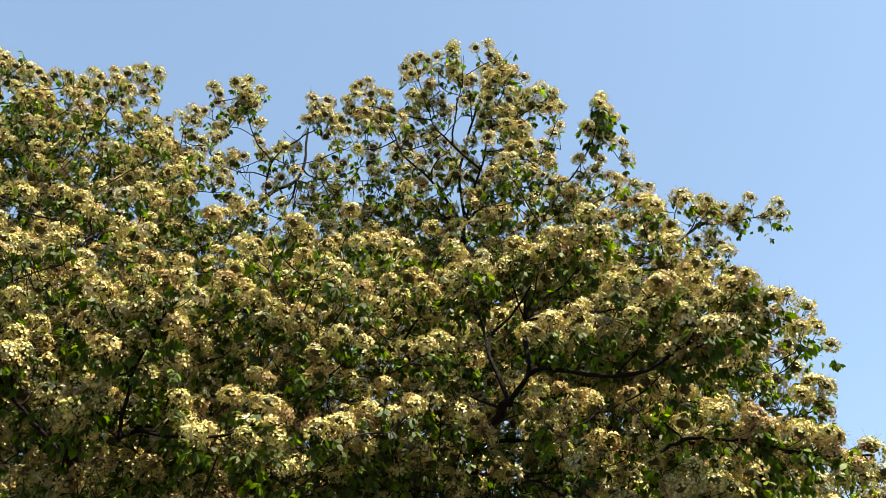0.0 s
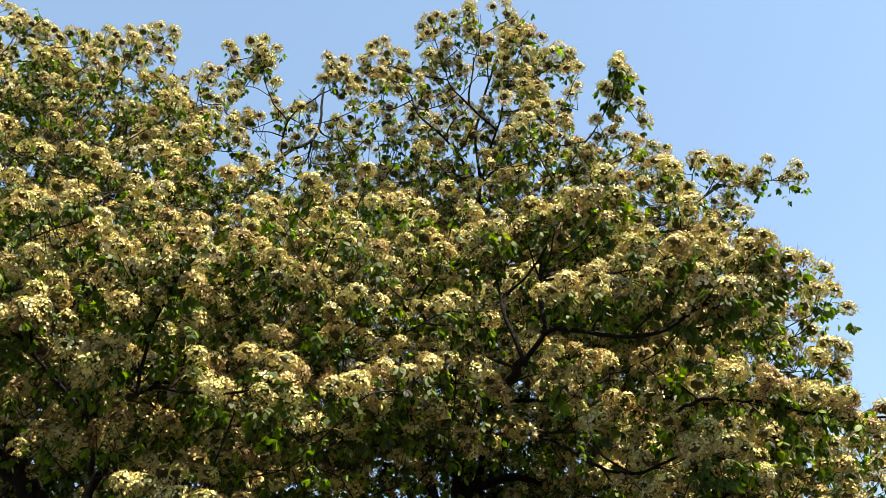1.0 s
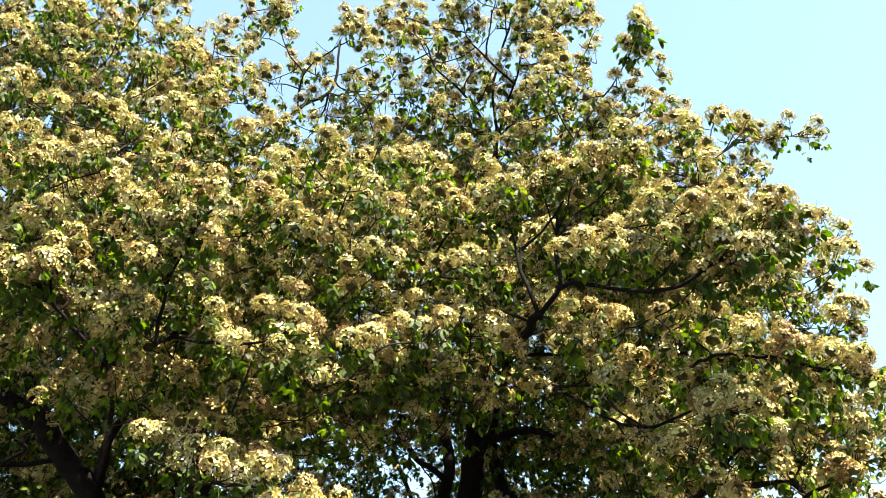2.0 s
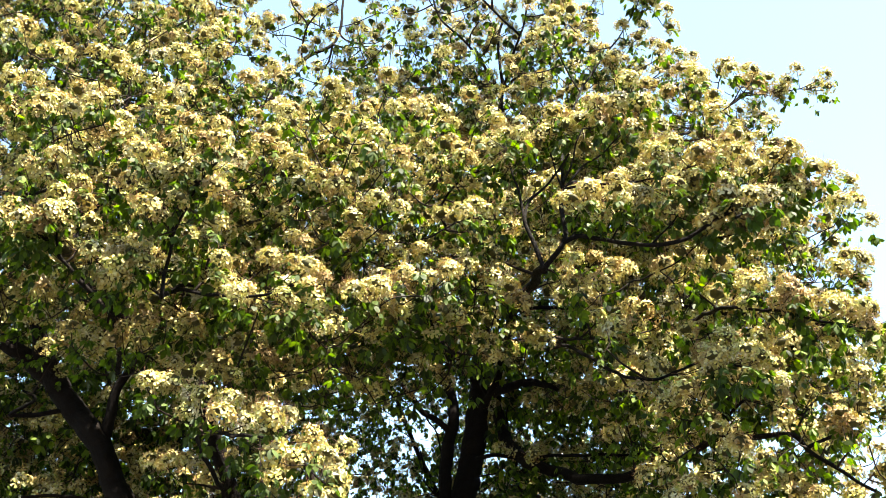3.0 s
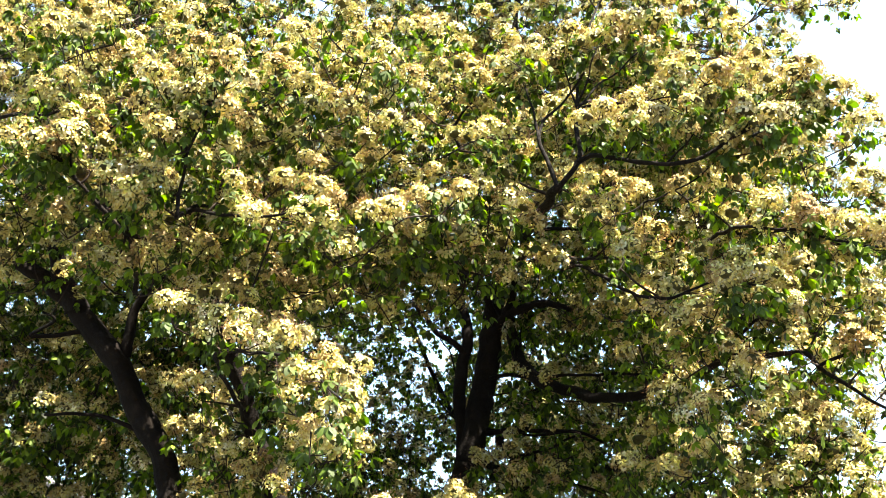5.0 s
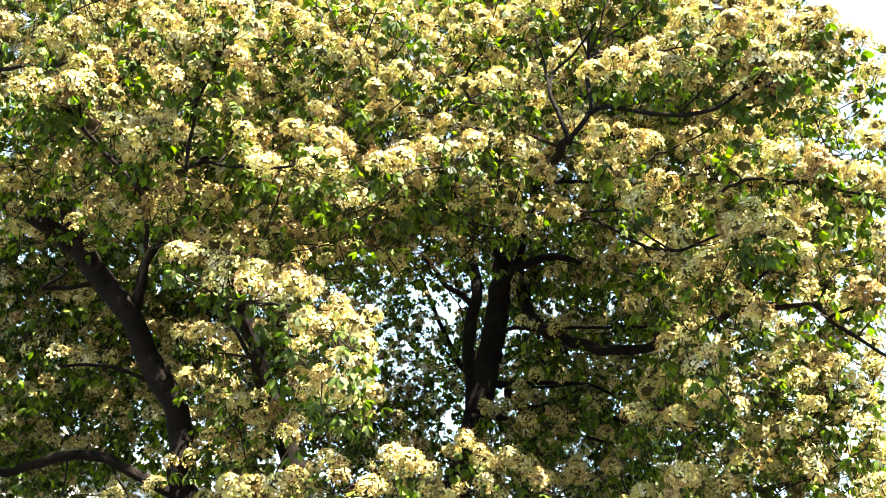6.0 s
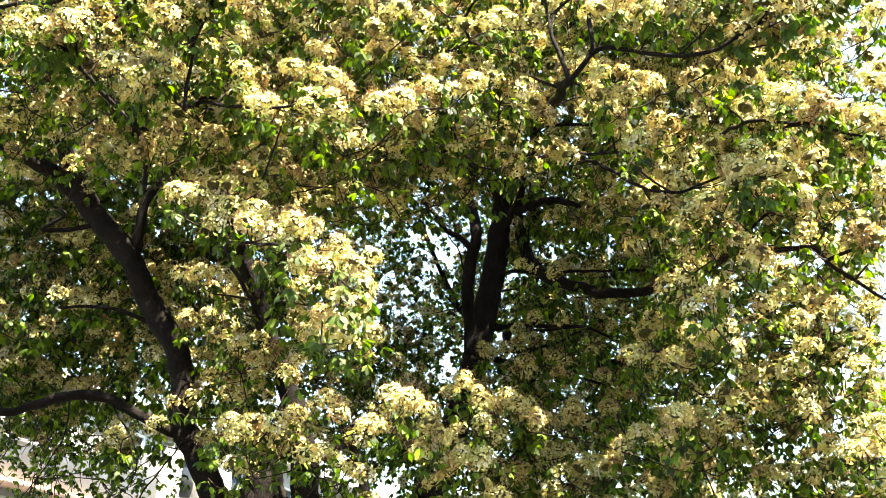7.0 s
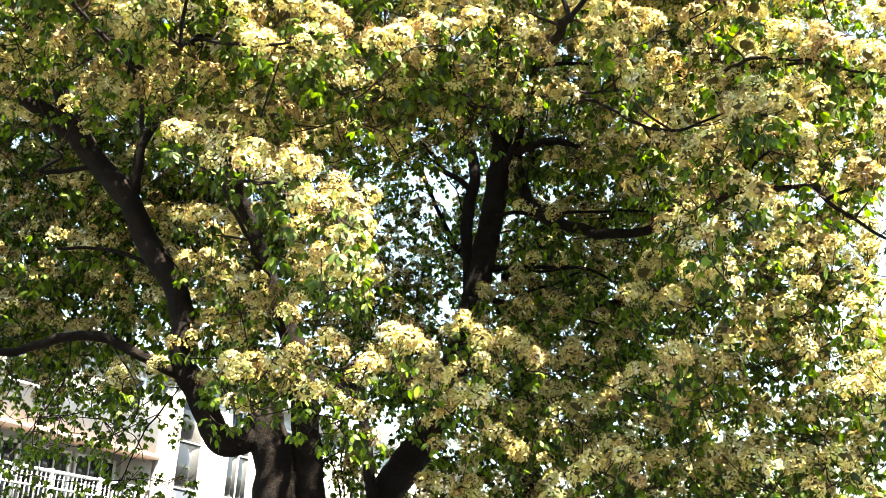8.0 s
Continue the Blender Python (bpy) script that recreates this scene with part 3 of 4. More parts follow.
limb(tree_b, [(0.26, 9.3, 10), (0.46, 8.6, 10.32), (0.56, 8.4, 10.83), (0.71, 8.4, 11.37), (0.91, 8.4, 11.83)], 0.0174, 0.0056)
limb(tree_b, [(0.46, 8.6, 10.32), (0.11, 8.4, 10.57), (-0.14, 8.4, 10.99), (-0.29, 8.4, 11.6), (-0.38, 8.4, 12.19)], 0.0149, 0.005)
limb(tree_b, [(0.11, 8.4, 10.57), (0.19, 8.3, 11.15), (0.23, 8.3, 11.71), (0.12, 8.3, 12.24)], 0.0124, 0.0043)
limb(tree_b, [(-0.14, 8.4, 10.99), (-0.57, 8.3, 10.98), (-0.9, 8.3, 11.14), (-1.18, 8.3, 11.04)], 0.0112, 0.0043)
limb(tree_b, [(0.56, 8.4, 10.83), (0.86, 8.3, 10.88), (1.16, 8.3, 11.15), (1.43, 8.3, 11.37)], 0.0112, 0.0043)
limb(tree_b, [(0.26, 9.3, 10), (0.7, 9, 10.42), (0.85, 8.9, 10.84), (1, 8.8, 11.61)], 0.0186, 0.0074)
limb(tree_b, [(0.73, 6.96, 6.81), (0.88, 7.73, 8.19), (1.06, 7.92, 8.76), (1.3, 8.06, 9.36), (1.55, 8.06, 9.73), (1.8, 8.0, 10.19), (1.88, 7.81, 10.53)], 0.0149, 0.005, leafy=True)
limb(tree_b, [(1.29, 6.67, 7.22), (2.16, 8.3, 8.51), (2.65, 8.8, 9.15), (3.04, 9, 9.64), (3.38, 9, 9.78), (3.77, 9, 9.83), (4.14, 9, 9.91)], 0.0217, 0.005)
limb(tree_b, [(0.41, 9.3, 6.84), (1.03, 9, 6.75), (1.56, 8.7, 6.52), (1.85, 7.8, 5.93), (2.03, 6.96, 5.59), (2.28, 6.77, 5.48), (2.45, 6.67, 5.36), (2.86, 6.67, 5.24), (3.3, 6.67, 5.28)], 0.0223, 0.0093)
limb(tree_b, [(0.31, 10.2, 6.97), (0.67, 9, 6.37), (0.85, 7.6, 5.63), (1.1, 7, 5.32)], 0.0223, 0.0093)
limb(tree_b, [(0.67, 9, 6.37), (0.91, 7.7, 5.55), (1.12, 7.2, 5.11), (1.37, 6.9, 4.92), (1.77, 6.9, 5.08), (1.9, 6.49, 4.82)], 0.0186, 0.0093)
limb(tree_b, [(-0.01, 11.3, 5.29), (0.19, 11.3, 5.27), (0.52, 11.1, 5.16), (0.99, 11, 5.17), (1.42, 10.9, 4.99)], 0.0217, 0.0124)
limb(tree_b, [(-0.01, 11.4, 5.76), (0.13, 11.2, 5.7), (0.48, 11, 5.67), (0.84, 10.9, 5.82)], 0.0136, 0.0074)
limb(tree_b, [(0.53, 11, 5.97), (0.51, 11.1, 5.79), (0.43, 11.2, 6.3), (0.43, 11.2, 6.69), (0.56, 11, 7.06)], 0.0136, 0.0074)
limb(tree_b, [(-0.23, 11.4, 4.89), (0.2, 11.3, 4.8), (0.4, 11.2, 4.57), (0.85, 11, 4.6), (1.34, 10.8, 4.42)], 0.031, 0.0186)
limb(tree_b, [(-0.05, 11.4, 6.12), (0.05, 11.3, 6.49), (0.22, 11.1, 6.66), (0.5, 10.8, 6.68), (0.73, 10.5, 6.59), (0.94, 10.3, 6.39)], 0.085, 0.03)
limb(tree_b, [(-0.29, 11.4, 6.28), (-0.44, 11.28, 6.39), (-0.64, 11.15, 6.46), (-0.78, 11.03, 6.6), (-0.9, 10.9, 6.71)], 0.05, 0.02)
limb(tree_b, [(0.11, 11.0, 6.62), (-0.03, 10.64, 6.75), (-0.17, 10.28, 6.78), (-0.31, 9.92, 6.76), (-0.41, 9.56, 6.83), (-0.54, 9.2, 6.85)], 0.05, 0.02)
limb(tree_b, [(0.22, 11.1, 6.66), (0.31, 10.8, 6.84), (0.27, 10.5, 7.15), (0.22, 10.2, 7.44)], 0.05, 0.02)
limb(tree_b, [(0.02, 11.3, 5.96), (0.45, 10.88, 5.82), (0.81, 10.45, 5.65), (1.26, 10.03, 5.53), (1.9, 9.6, 5.38)], 0.028, 0.012)
limb(tree_b, [(-0.0, 11.3, 5.24), (0.45, 11.07, 5.21), (0.95, 10.83, 5.12), (1.3, 10.6, 4.96)], 0.035, 0.014)
limb(tree_b, [(0.02, 11.3, 4.94), (0.33, 11.13, 4.91), (0.71, 10.97, 4.97), (1.01, 10.8, 5.05)], 0.03, 0.012)
limb(tree_b, [(2.01, 8.2, 6.32), (2.28, 8.05, 6.2), (2.54, 7.9, 6.11), (2.75, 7.75, 6.02), (2.88, 7.6, 5.87), (3.04, 7.45, 5.7), (3.33, 7.3, 5.54)], 0.02, 0.008)
limb(tree_b, [(2.69, 7.6, 5.93), (2.86, 7.5, 6.0), (3.01, 7.4, 6.03), (3.25, 7.3, 6.07)], 0.012, 0.005)
limb(tree_b, [(2.27, 8.0, 6.17), (2.37, 7.9, 6.27), (2.38, 7.8, 6.33)], 0.012, 0.005)
limb(tree_b, [(-1.61, 8.4, 7.82), (-1.56, 8.0, 7.82), (-1.65, 7.9, 7.9)], 0.016, 0.008)
limb(tree_b, [(-0.29, 7.8, 6.88), (-0.37, 7.5, 6.93), (-0.11, 7.2, 7.09), (0.11, 7.1, 7.14)], 0.016, 0.008)
tree_e = tree("flowering_tree", "shaded flowering tree behind the others with a thin dark trunk")
limb(tree_e, [(0.75, 12.8, 0), (0.7, 12.8, 1), (0.65, 12.8, 1.93), (0.54, 12.8, 2.73), (0.45, 12.8, 4.03), (0.43, 12.8, 4.79), (0.46, 12.8, 5.42)], 0.2, 0.13)
limb(tree_e, [(0.46, 12.8, 5.42), (0.92, 12.5, 5.26), (1.32, 12.2, 5.11), (2.11, 11.8, 5.2), (2.82, 11.3, 5.21)], 0.068, 0.034)
limb(tree_e, [(0.46, 12.8, 5.42), (0.19, 13, 5.75), (0.66, 13.2, 6.08), (1.09, 13.4, 7.03), (1.52, 13.4, 8.05)], 0.076, 0.034)
limb(tree_e, [(0.43, 12.8, 4.79), (-0.04, 13, 5.5), (-0.73, 13.6, 6.7), (-1.22, 13.8, 7.88), (-1.71, 13.6, 8.76)], 0.051, 0.025)
limb(tree_e, [(0.43, 12.8, 4.79), (-0.31, 12.6, 5.73), (-0.62, 12.6, 6.09), (-0.87, 12.6, 6.29), (-1.11, 12.6, 6.4)], 0.0124, 0.0062)
limb(tree_e, [(-0.31, 12.6, 5.73), (-0.47, 12.6, 6.72), (-0.66, 12.6, 6.99), (-0.84, 12.6, 7.27), (-1.02, 12.6, 7.52)], 0.0124, 0.0062)
limb(tree_e, [(-0.62, 12.6, 6.09), (-0.73, 12.6, 6.55), (-0.95, 12.6, 6.76), (-1.38, 12.6, 6.94)], 0.0087, 0.0043)
limb(tree_e, [(-2.2, 13.5, 0), (-2.2, 13.5, 1.2), (-1.95, 13.5, 2.71), (-2.07, 13.5, 3.16), (-2.21, 13.5, 3.53)], 0.0186, 0.0074)
limb(tree_e, [(-2, 13.5, 0), (-2, 13.5, 1.2), (-1.89, 13.5, 2.71), (-1.94, 13.5, 3.16), (-1.93, 13.5, 3.54)], 0.0186, 0.0074)
limb(tree_e, [(-1.8, 13.5, 0), (-1.85, 13.5, 1.2), (-1.8, 13.5, 2.72), (-1.77, 13.5, 3.09), (-1.7, 13.5, 3.47)], 0.0186, 0.0074)


# one flower: four clawed petals and a few long stamens; one leaf: three leaflets on a stalk
def turn_to(z, spin):
    z = z / np.linalg.norm(z)
    a = np.cross(z, (0.31, 0.52, 0.8))
    a /= np.linalg.norm(a)
    b = np.cross(z, a)
    c, s = math.cos(spin), math.sin(spin)
    return np.stack([a * c + b * s, b * c - a * s, z], axis=1)


def flower_cluster_arrays(seed, count, swell, kite=True):
    """A loose dome of narrow clawed petals in fours, standing up and outwards, with long fine stamens, on a short stalk."""
    g = np.random.default_rng(seed)
    verts, tris, kinds = [], [], []
    n = count + int(g.integers(-2, 3))
    lop = g.normal(0, 0.012, 2)
    for i in range(n):
        t = (i + 0.5) / n
        polar, az = math.acos(1 - 1.6 * t), i * 2.39996 + g.normal(0, 0.35)
        out = np.array([math.sin(polar) * math.cos(az), math.sin(polar) * math.sin(az), math.cos(polar)])
        place = out * np.array([0.078, 0.078, 0.06]) * g.uniform(0.8, 1.12) + np.array([lop[0], lop[1], 0])
        turn = turn_to(out + np.array([0, 0, 0.25]) + g.normal(0, 0.12, 3), g.uniform(0, 6.28))
        size = swell * g.uniform(0.8, 1.25)
        for k in range(4):
            a = k * math.pi / 2 + g.normal(0, 0.35)
            w, long, lift = 0.0095 * size * g.uniform(0.7, 1.3), 0.03 * size * g.uniform(0.75, 1.25), g.uniform(0.0, 0.5)
            d, s = np.array([math.cos(a), math.sin(a), lift]), np.array([-math.sin(a), math.cos(a), g.normal(0, 0.25)])
            d /= np.linalg.norm(d)
            curl = np.array([0, 0, -0.4 * long * g.random()])
            b = len(verts)
            if kite:
                p = np.array([d * 0.002, d * long * 0.72 + s * w, d * long + curl, d * long * 0.72 - s * w])
                tris += [(b, b + 1, b + 2), (b, b + 2, b + 3)]
                kinds += [0, 0]
            else:
                p = np.array([d * 0.002, d * long * 0.95 + s * w * 1.1, d * long * 0.95 - s * w * 1.1 + curl * 0.5])
                tris.append((b, b + 1, b + 2))
                kinds.append(0)
            verts += list(p @ turn.T + place)
        for k in range(1):
            d = np.array([g.normal(0, 0.45), g.normal(0, 0.45), 1.0])
            p = np.array([(0.0013, 0, 0.005), (-0.0013, 0, 0.005), d * 0.056 * size])
            b = len(verts)
            verts += list(p @ turn.T + place)
            tris.append((b, b + 1, b + 2))
            kinds.append(3)
    # the dense heart of the head, closed all round, its dark colour standing for shade between petals
    around, b = 6, len(verts)
    for h, rad in ((0.044, 0.026), (0.012, 0.052), (-0.004, 0.022)):
        for k in range(around):
            a = 2 * math.pi * k / around + h * 30
            verts.append(np.array([math.cos(a) * rad, math.sin(a) * rad, h]) * g.uniform(0.85, 1.1))
    for i in range(2):
        for k in range(around):
            p, q, r, s = b + i * around + k, b + i * around + (k + 1) % around, b + (i + 1) * around + k, b + (i + 1) * around + (k + 1) % around
            tris += [(p, r, s), (p, s, q)]
            kinds += [2, 2]
    for k in range(1, around - 1):
        tris += [(b, b + k, b + k + 1), (b + 2 * around, b + 2 * around + k + 1, b + 2 * around + k)]
        kinds += [2, 2]
    b = len(verts)
    verts += [np.array((0.003, 0, -0.09)), np.array((-0.003, 0.002, -0.09)), np.array((0.0, 0.0, 0.03))]
    tris.append((b, b + 1, b + 2))
    kinds.append(1)
    return np.array(verts), np.array(tris), np.array(kinds)


def leaf_arrays(seed, plain=False):
    g = np.random.default_rng(seed)
    verts, tris = [], []
    stalk = g.uniform(0.05, 0.085)
    tip = np.array([stalk, 0, -0.012])
    verts += [np.array((0, 0.0015, 0)), np.array((0, -0.0015, 0)), tip]
    tris.append((0, 1, 2))
    for k, spread in enumerate((-1.0, 0.0, 1.0)):
        a = spread * g.uniform(0.75, 1.1)
        long = g.uniform(0.085, 0.11) * (1.0 if k == 1 else 0.85)
        wide, droop = long * g.uniform(0.23, 0.31), g.uniform(0.3, 1.2)
        d, s = np.array([math.cos(a), math.sin(a), -droop]), np.array([-math.sin(a), math.cos(a), 0])
        d /= np.linalg.norm(d)
        up = np.cross(d, s)
        b = len(verts)
        if plain:
            verts += [tip, tip + d * long * 0.5 + s * wide, tip + d * long - up * wide * 0.3, tip + d * long * 0.5 - s * wide]
            tris += [(b, b + 3, b + 1), (b + 1, b + 3, b + 2)]
            continue
        for at, w, lift in ((0.0, 0, 0), (0.32, 0.92, 0.12), (0.32, -0.92, 0.12), (0.68, 0.88, 0.0), (0.68, -0.88, 0.0), (1.0, 0, -0.35)):
            verts.append(tip + d * long * at + s * w * wide + up * lift * wide)
        tris += [(b, b + 2, b + 1), (b + 1, b + 2, b + 3), (b + 2, b + 4, b + 3), (b + 3, b + 4, b + 5)]
    return np.array(verts), np.array(tris)


FLOWER_MATS = [PETAL, TWIG, HEART_SHADE, STAMEN]
CLUSTERS = [flower_cluster_arrays(s, 34, 1.04, False) for s in range(8)]
FULL_CLUSTERS = [flower_cluster_arrays(s + 20, 34, 0.98) for s in range(8)]
LOOSE_CLUSTERS = [flower_cluster_arrays(s, 12, 1.3, False) for s in range(8)]
PLAIN_CLUSTERS = [flower_cluster_arrays(s + 40, 26, 1.15, False) for s in range(8)]
LEAVES = [leaf_arrays(s) for s in range(8)]
PLAIN_LEAVES = [leaf_arrays(s, True) for s in range(8)]
CLUSTER_MESHES = [mesh_of("flower_head", v, t, FLOWER_MATS, k) for v, t, k in FULL_CLUSTERS]
LEAF_MESHES = [mesh_of("leaf", v, t, [LEAF]) for v, t in LEAVES]


def gather(places, templates):
    """Joins copies of the templates: places are (template, 3x3 turn, position)."""
    vs, ts, ks, base = [], [], [], 0
    for which, turn, at in places:
        tpl = templates[which]
        vs.append(tpl[0] @ turn.T + at)
        ts.append(tpl[1] + base)
        if len(tpl) > 2:
            ks.append(tpl[2])
        base += len(tpl[0])
    return np.concatenate(vs), np.concatenate(ts), np.concatenate(ks) if ks else None


ALL_LOBES = LOBES_A + LOBES_B + LOBES_C + LOBES_E
CENTRES = np.array([l[:3] for l in ALL_LOBES])
REACH = np.array([l[3] for l in ALL_LOBES])


TAKEN, TAKEN_PADS = {}, {}


def free(p, apart, taken, size):
    """Whether nothing of its kind stands within that distance of p yet; if so, p is taken."""
    cell = tuple(int(math.floor(c / size)) for c in p)
    for i in (-1, 0, 1):
        for j in (-1, 0, 1):
            for k in (-1, 0, 1):
                for q in taken.get((cell[0] + i, cell[1] + j, cell[2] + k), ()):
                    if (p[0] - q[0]) ** 2 + (p[1] - q[1]) ** 2 + (p[2] - q[2]) ** 2 < apart * apart:
                        return False
    taken.setdefault(cell, []).append(p)
    return True


def spot(c, r, stout, clear, sparse=0.0):
    """A place near the outside of a lobe of the crown, in one of its tiers and off the stout limbs, or None."""
    d = rng.normal(size=3)
    d /= np.linalg.norm(d)
    far = r * (rng.uniform(1.0, 1.33) if rng.random() < 0.13 else 1 - 0.55 * rng.random() ** 1.6)
    p = c + d * far * np.array([1.0, 1.0, 0.92])
    if (np.linalg.norm(CENTRES - p, axis=1) / REACH < 0.55).any():
        return None
    tier = Vector((p[0] * 1.2, p[1] * 1.2, p[2] * 2.6))
    if noise.noise(tier + Vector((3, 1, 7))) + 0.5 * noise.noise(tier * 2.1) < sparse:
        return None
    if len(stout) and np.linalg.norm(stout - p, axis=1).min() < clear:
        return None
    return p, d


def pad(p, d, wide):
    """The shoots of one spreading, candelabra-like branch end: a shallow dome of heads round p, its foot, and its tilt."""
    n = np.array([0, 0, 1.0]) + d * np.array([0.5, 0.5, 0.2]) + rng.normal(0, 0.16, 3)
    tilt = turn_to(n, rng.uniform(0, 6.28))
    n = tilt[:, 2]
    count = max(1, int(round(rng.uniform(0.8, 1.25) * (wide / 0.115) ** 1.8)))
    heads = []
    for i in range(count):
        rad, a = wide * math.sqrt((i + 0.4) / count), i * 2.39996 + rng.normal(0, 0.3)
        flat = tilt @ np.array([rad * math.cos(a), rad * math.sin(a), -0.75 * rad * rad / wide + rng.normal(0, 0.03)])
        heads.append((p + flat, n + 0.75 * flat / max(wide, 0.1)))
    return p - n * (0.16 + 0.35 * wide), heads


def clothe(owner, lobes, spacing=0.066, pads=True):
    """Grows branches from the limbs into the lobes of the crown, and shoots with blossom and leaves on them."""
    nodes = [(q, r) for q, r in SKELETON[owner.name]]
    stout = np.array([tuple(q) for q, w in nodes if w > 0.011])
    shoots = []
    branches = []
    twig_v, twig_f, base = [], [], 0
    for x, y, z, r, dense in lobes:
        fine, dense = dense < 0, abs(dense)
        c = np.array([x, y, z])
        got, ends = [], []
        if pads and not fine:
            thin = dense <= 0.5
            wide = 0.16 if thin else 0.18 if r < 0.35 else 0.25
            count = int(dense * 4 * math.pi * r * r / (spacing * (1.1 if thin else 2.5)))
            tries = 0
            while len(ends) < count and tries < count * 6:
                tries += 1
                at = spot(c, r, stout, 0.17, -0.05 if thin else 0.06)
                own = wide * rng.uniform(0.55, 1.35)
                if at is None or not free(at[0], own * (1.1 if r < 0.35 else 1.4) + 0.06, TAKEN_PADS, 0.8):
                    continue
                foot, heads = pad(at[0], at[1], own)
                ends.append(foot)
                got += [(p, d) for p, d in heads if free(p, 0.135, TAKEN, 0.25)]
        else:
            count = int(dense * 4 * math.pi * r * r / spacing * (0.6 if fine else 1))
            tries = 0
            while len(got) < count and tries < count * 6:
                tries += 1
                at = spot(c, r, stout, 0.26)
                if at is None or not free(at[0], rng.uniform(0.15, 0.21), TAKEN, 0.25):
                    continue
                got.append(at)
            # branch ends: a thinned set of the shoots
            for k in rng.permutation(len(got)):
                p = got[k][0]
                if all(np.linalg.norm(p - q) > 0.55 for q in ends):
                    ends.append(p)
            ends = [c + (e - c) * 0.72 for e in ends]
        if not got:
            continue
        wood = np.array([tuple(q) for q, _ in nodes])
        first = wood[np.argmin(np.linalg.norm(wood - c, axis=1))]
        ends.sort(key=lambda e: np.linalg.norm(e - first))
        tips = []
        for e in ends:
            wood = np.array([tuple(q) for q, _ in nodes])
            cost = np.linalg.norm(wood - e, axis=1) + 0.35 * np.maximum(0, wood[:, 2] - e[2] + 0.1)
            k = int(np.argmin(cost))
            start, thick = nodes[k]
            e = Vector(e)
            gap = (e - start).length
            bow = Vector((rng.normal(0, 0.08), rng.normal(0, 0.08), -0.06 + rng.normal(0, 0.07))) * gap
            line = spline([start, start.lerp(e, 0.45) + bow, e], 4 if gap > 0.5 else 3)
            r0 = min(thick * 0.8, 0.011 + 0.014 * gap)
            branches.append((line, r0, 0.0065))
            for i, q in enumerate(line[2:]):
                nodes.append((q, max(0.0065, r0 * (1 - 0.6 * (i + 2) / len(line)))))
            tips += line[2:]
        tips = np.array([tuple(q) for q in tips])
        for p, d in got:
            k = int(np.argmin(np.linalg.norm(tips - p, axis=1)))
            s = Vector(tips[k])
            e = Vector(p)
            mid = s.lerp(e, 0.5) + Vector((0, 0, -0.12 * (e - s).length)) + Vector(rng.normal(0, 0.05, 3)) * (e - s).length
            v, q, t = tube([s, mid, e], [[0.0055], [0.0045], [0.0035]], 3) if pads else tube([s, e], [[0.0055], [0.0035]], 3)
            twig_v.append(v)
            twig_f.append(q + base)
            base += len(v)
            shoots.append((p, d, -1 if fine else 0))
        # the shaded leafy inside of the bough
        for k in range(int((125 if pads else 36) * dense * r ** 3) if dense > 0.5 and not fine else 0):
            d = rng.normal(size=3)
            d /= np.linalg.norm(d)
            p = c + d * r * 0.8 * rng.random() ** 0.4 * np.array([1.0, 1.0, 0.9]) - np.array([0, 0, 0.08])
            if len(stout) and np.linalg.norm(stout - p, axis=1).min() < 0.2:
                continue
            s, e = Vector(tips[int(np.argmin(np.linalg.norm(tips - p, axis=1)))]), Vector(p)
            if (e - s).length > 0.7:
                continue
            v, q, t = tube([s, s.lerp(e, 0.55) + Vector((0, 0, -0.1 * (e - s).length)), e], [[0.0055], [0.0045], [0.003]], 3)
            twig_v.append(v)
            twig_f.append(q + base)
            base += len(v)
            shoots.append((p, d, -2))
    for q, along, last, leafy in SPRIGS[owner.name]:
        for k in range(1 if last else int(rng.integers(0, 3))):
            off = Vector(rng.normal(0, 1, 3)).normalized() * (0.0 if last else rng.uniform(0.12, 0.3)) + along * (0.0 if last else 0.1)
            e = q + off
            if not last:
                v, qd, t = tube([q, q.lerp(e, 0.5) + Vector((0, 0, -0.02)), e], [[0.005], [0.004], [0.0035]], 3)
                twig_v.append(v)
                twig_f.append(qd + base)
                base += len(v)
            shoots.append((np.array(e), np.array((off + along * 0.2).normalized()), leafy))
    # wood
    branches.sort(key=lambda b: -b[1])
    rest_v, rest_q, rest_t, rb = [], [], [], 0
    for i, (line, r0, r1) in enumerate(branches):
        n = len(line)
        v, q, t = tube(line, [[r0 + (r1 - r0) * k / (n - 1)] for k in range(n)], 5 if i < 200 else 4)
        if i < 200:
            child("branch", mesh_of("branch", v, [q, t], [TWIG], smooth=True), owner)
        else:
            rest_v.append(v), rest_q.append(q + rb), rest_t.append(t + rb)
            rb += len(v)
    if rest_v:
        child("branchwork", mesh_of("branchwork", np.concatenate(rest_v), [np.concatenate(rest_q), np.concatenate(rest_t)], [TWIG], smooth=True), owner, kind="stuff")
    child("fine_wood", mesh_of("fine_wood", np.concatenate(twig_v), np.concatenate(twig_f), [TWIG]), owner, kind="stuff")
    # blossom and leaves
    blooms, leaves = [], []
    for p, d, leafy in shoots:
        up = np.array([0, 0, 1.0]) + d * np.array([0.75, 0.75, 0.35]) + rng.normal(0, 0.2, 3)
        if rng.random() < (0.34 if leafy == -2 else 0.03 if leafy < 0 else 0.3 if owner is tree_e else 0.78):
            size = rng.uniform(0.92, 1.36) * (0.9 if p[2] > 9 else 1) * (0.9 if leafy == -2 else 0.55 if leafy < 0 else 1)
            blooms.append((int(rng.integers(8)) + (16 if leafy == -2 else 8 if p[1] > 10.0 else 0), turn_to(up, rng.uniform(0, 6.28)) * size, p + np.array([0, 0, 0.05])))
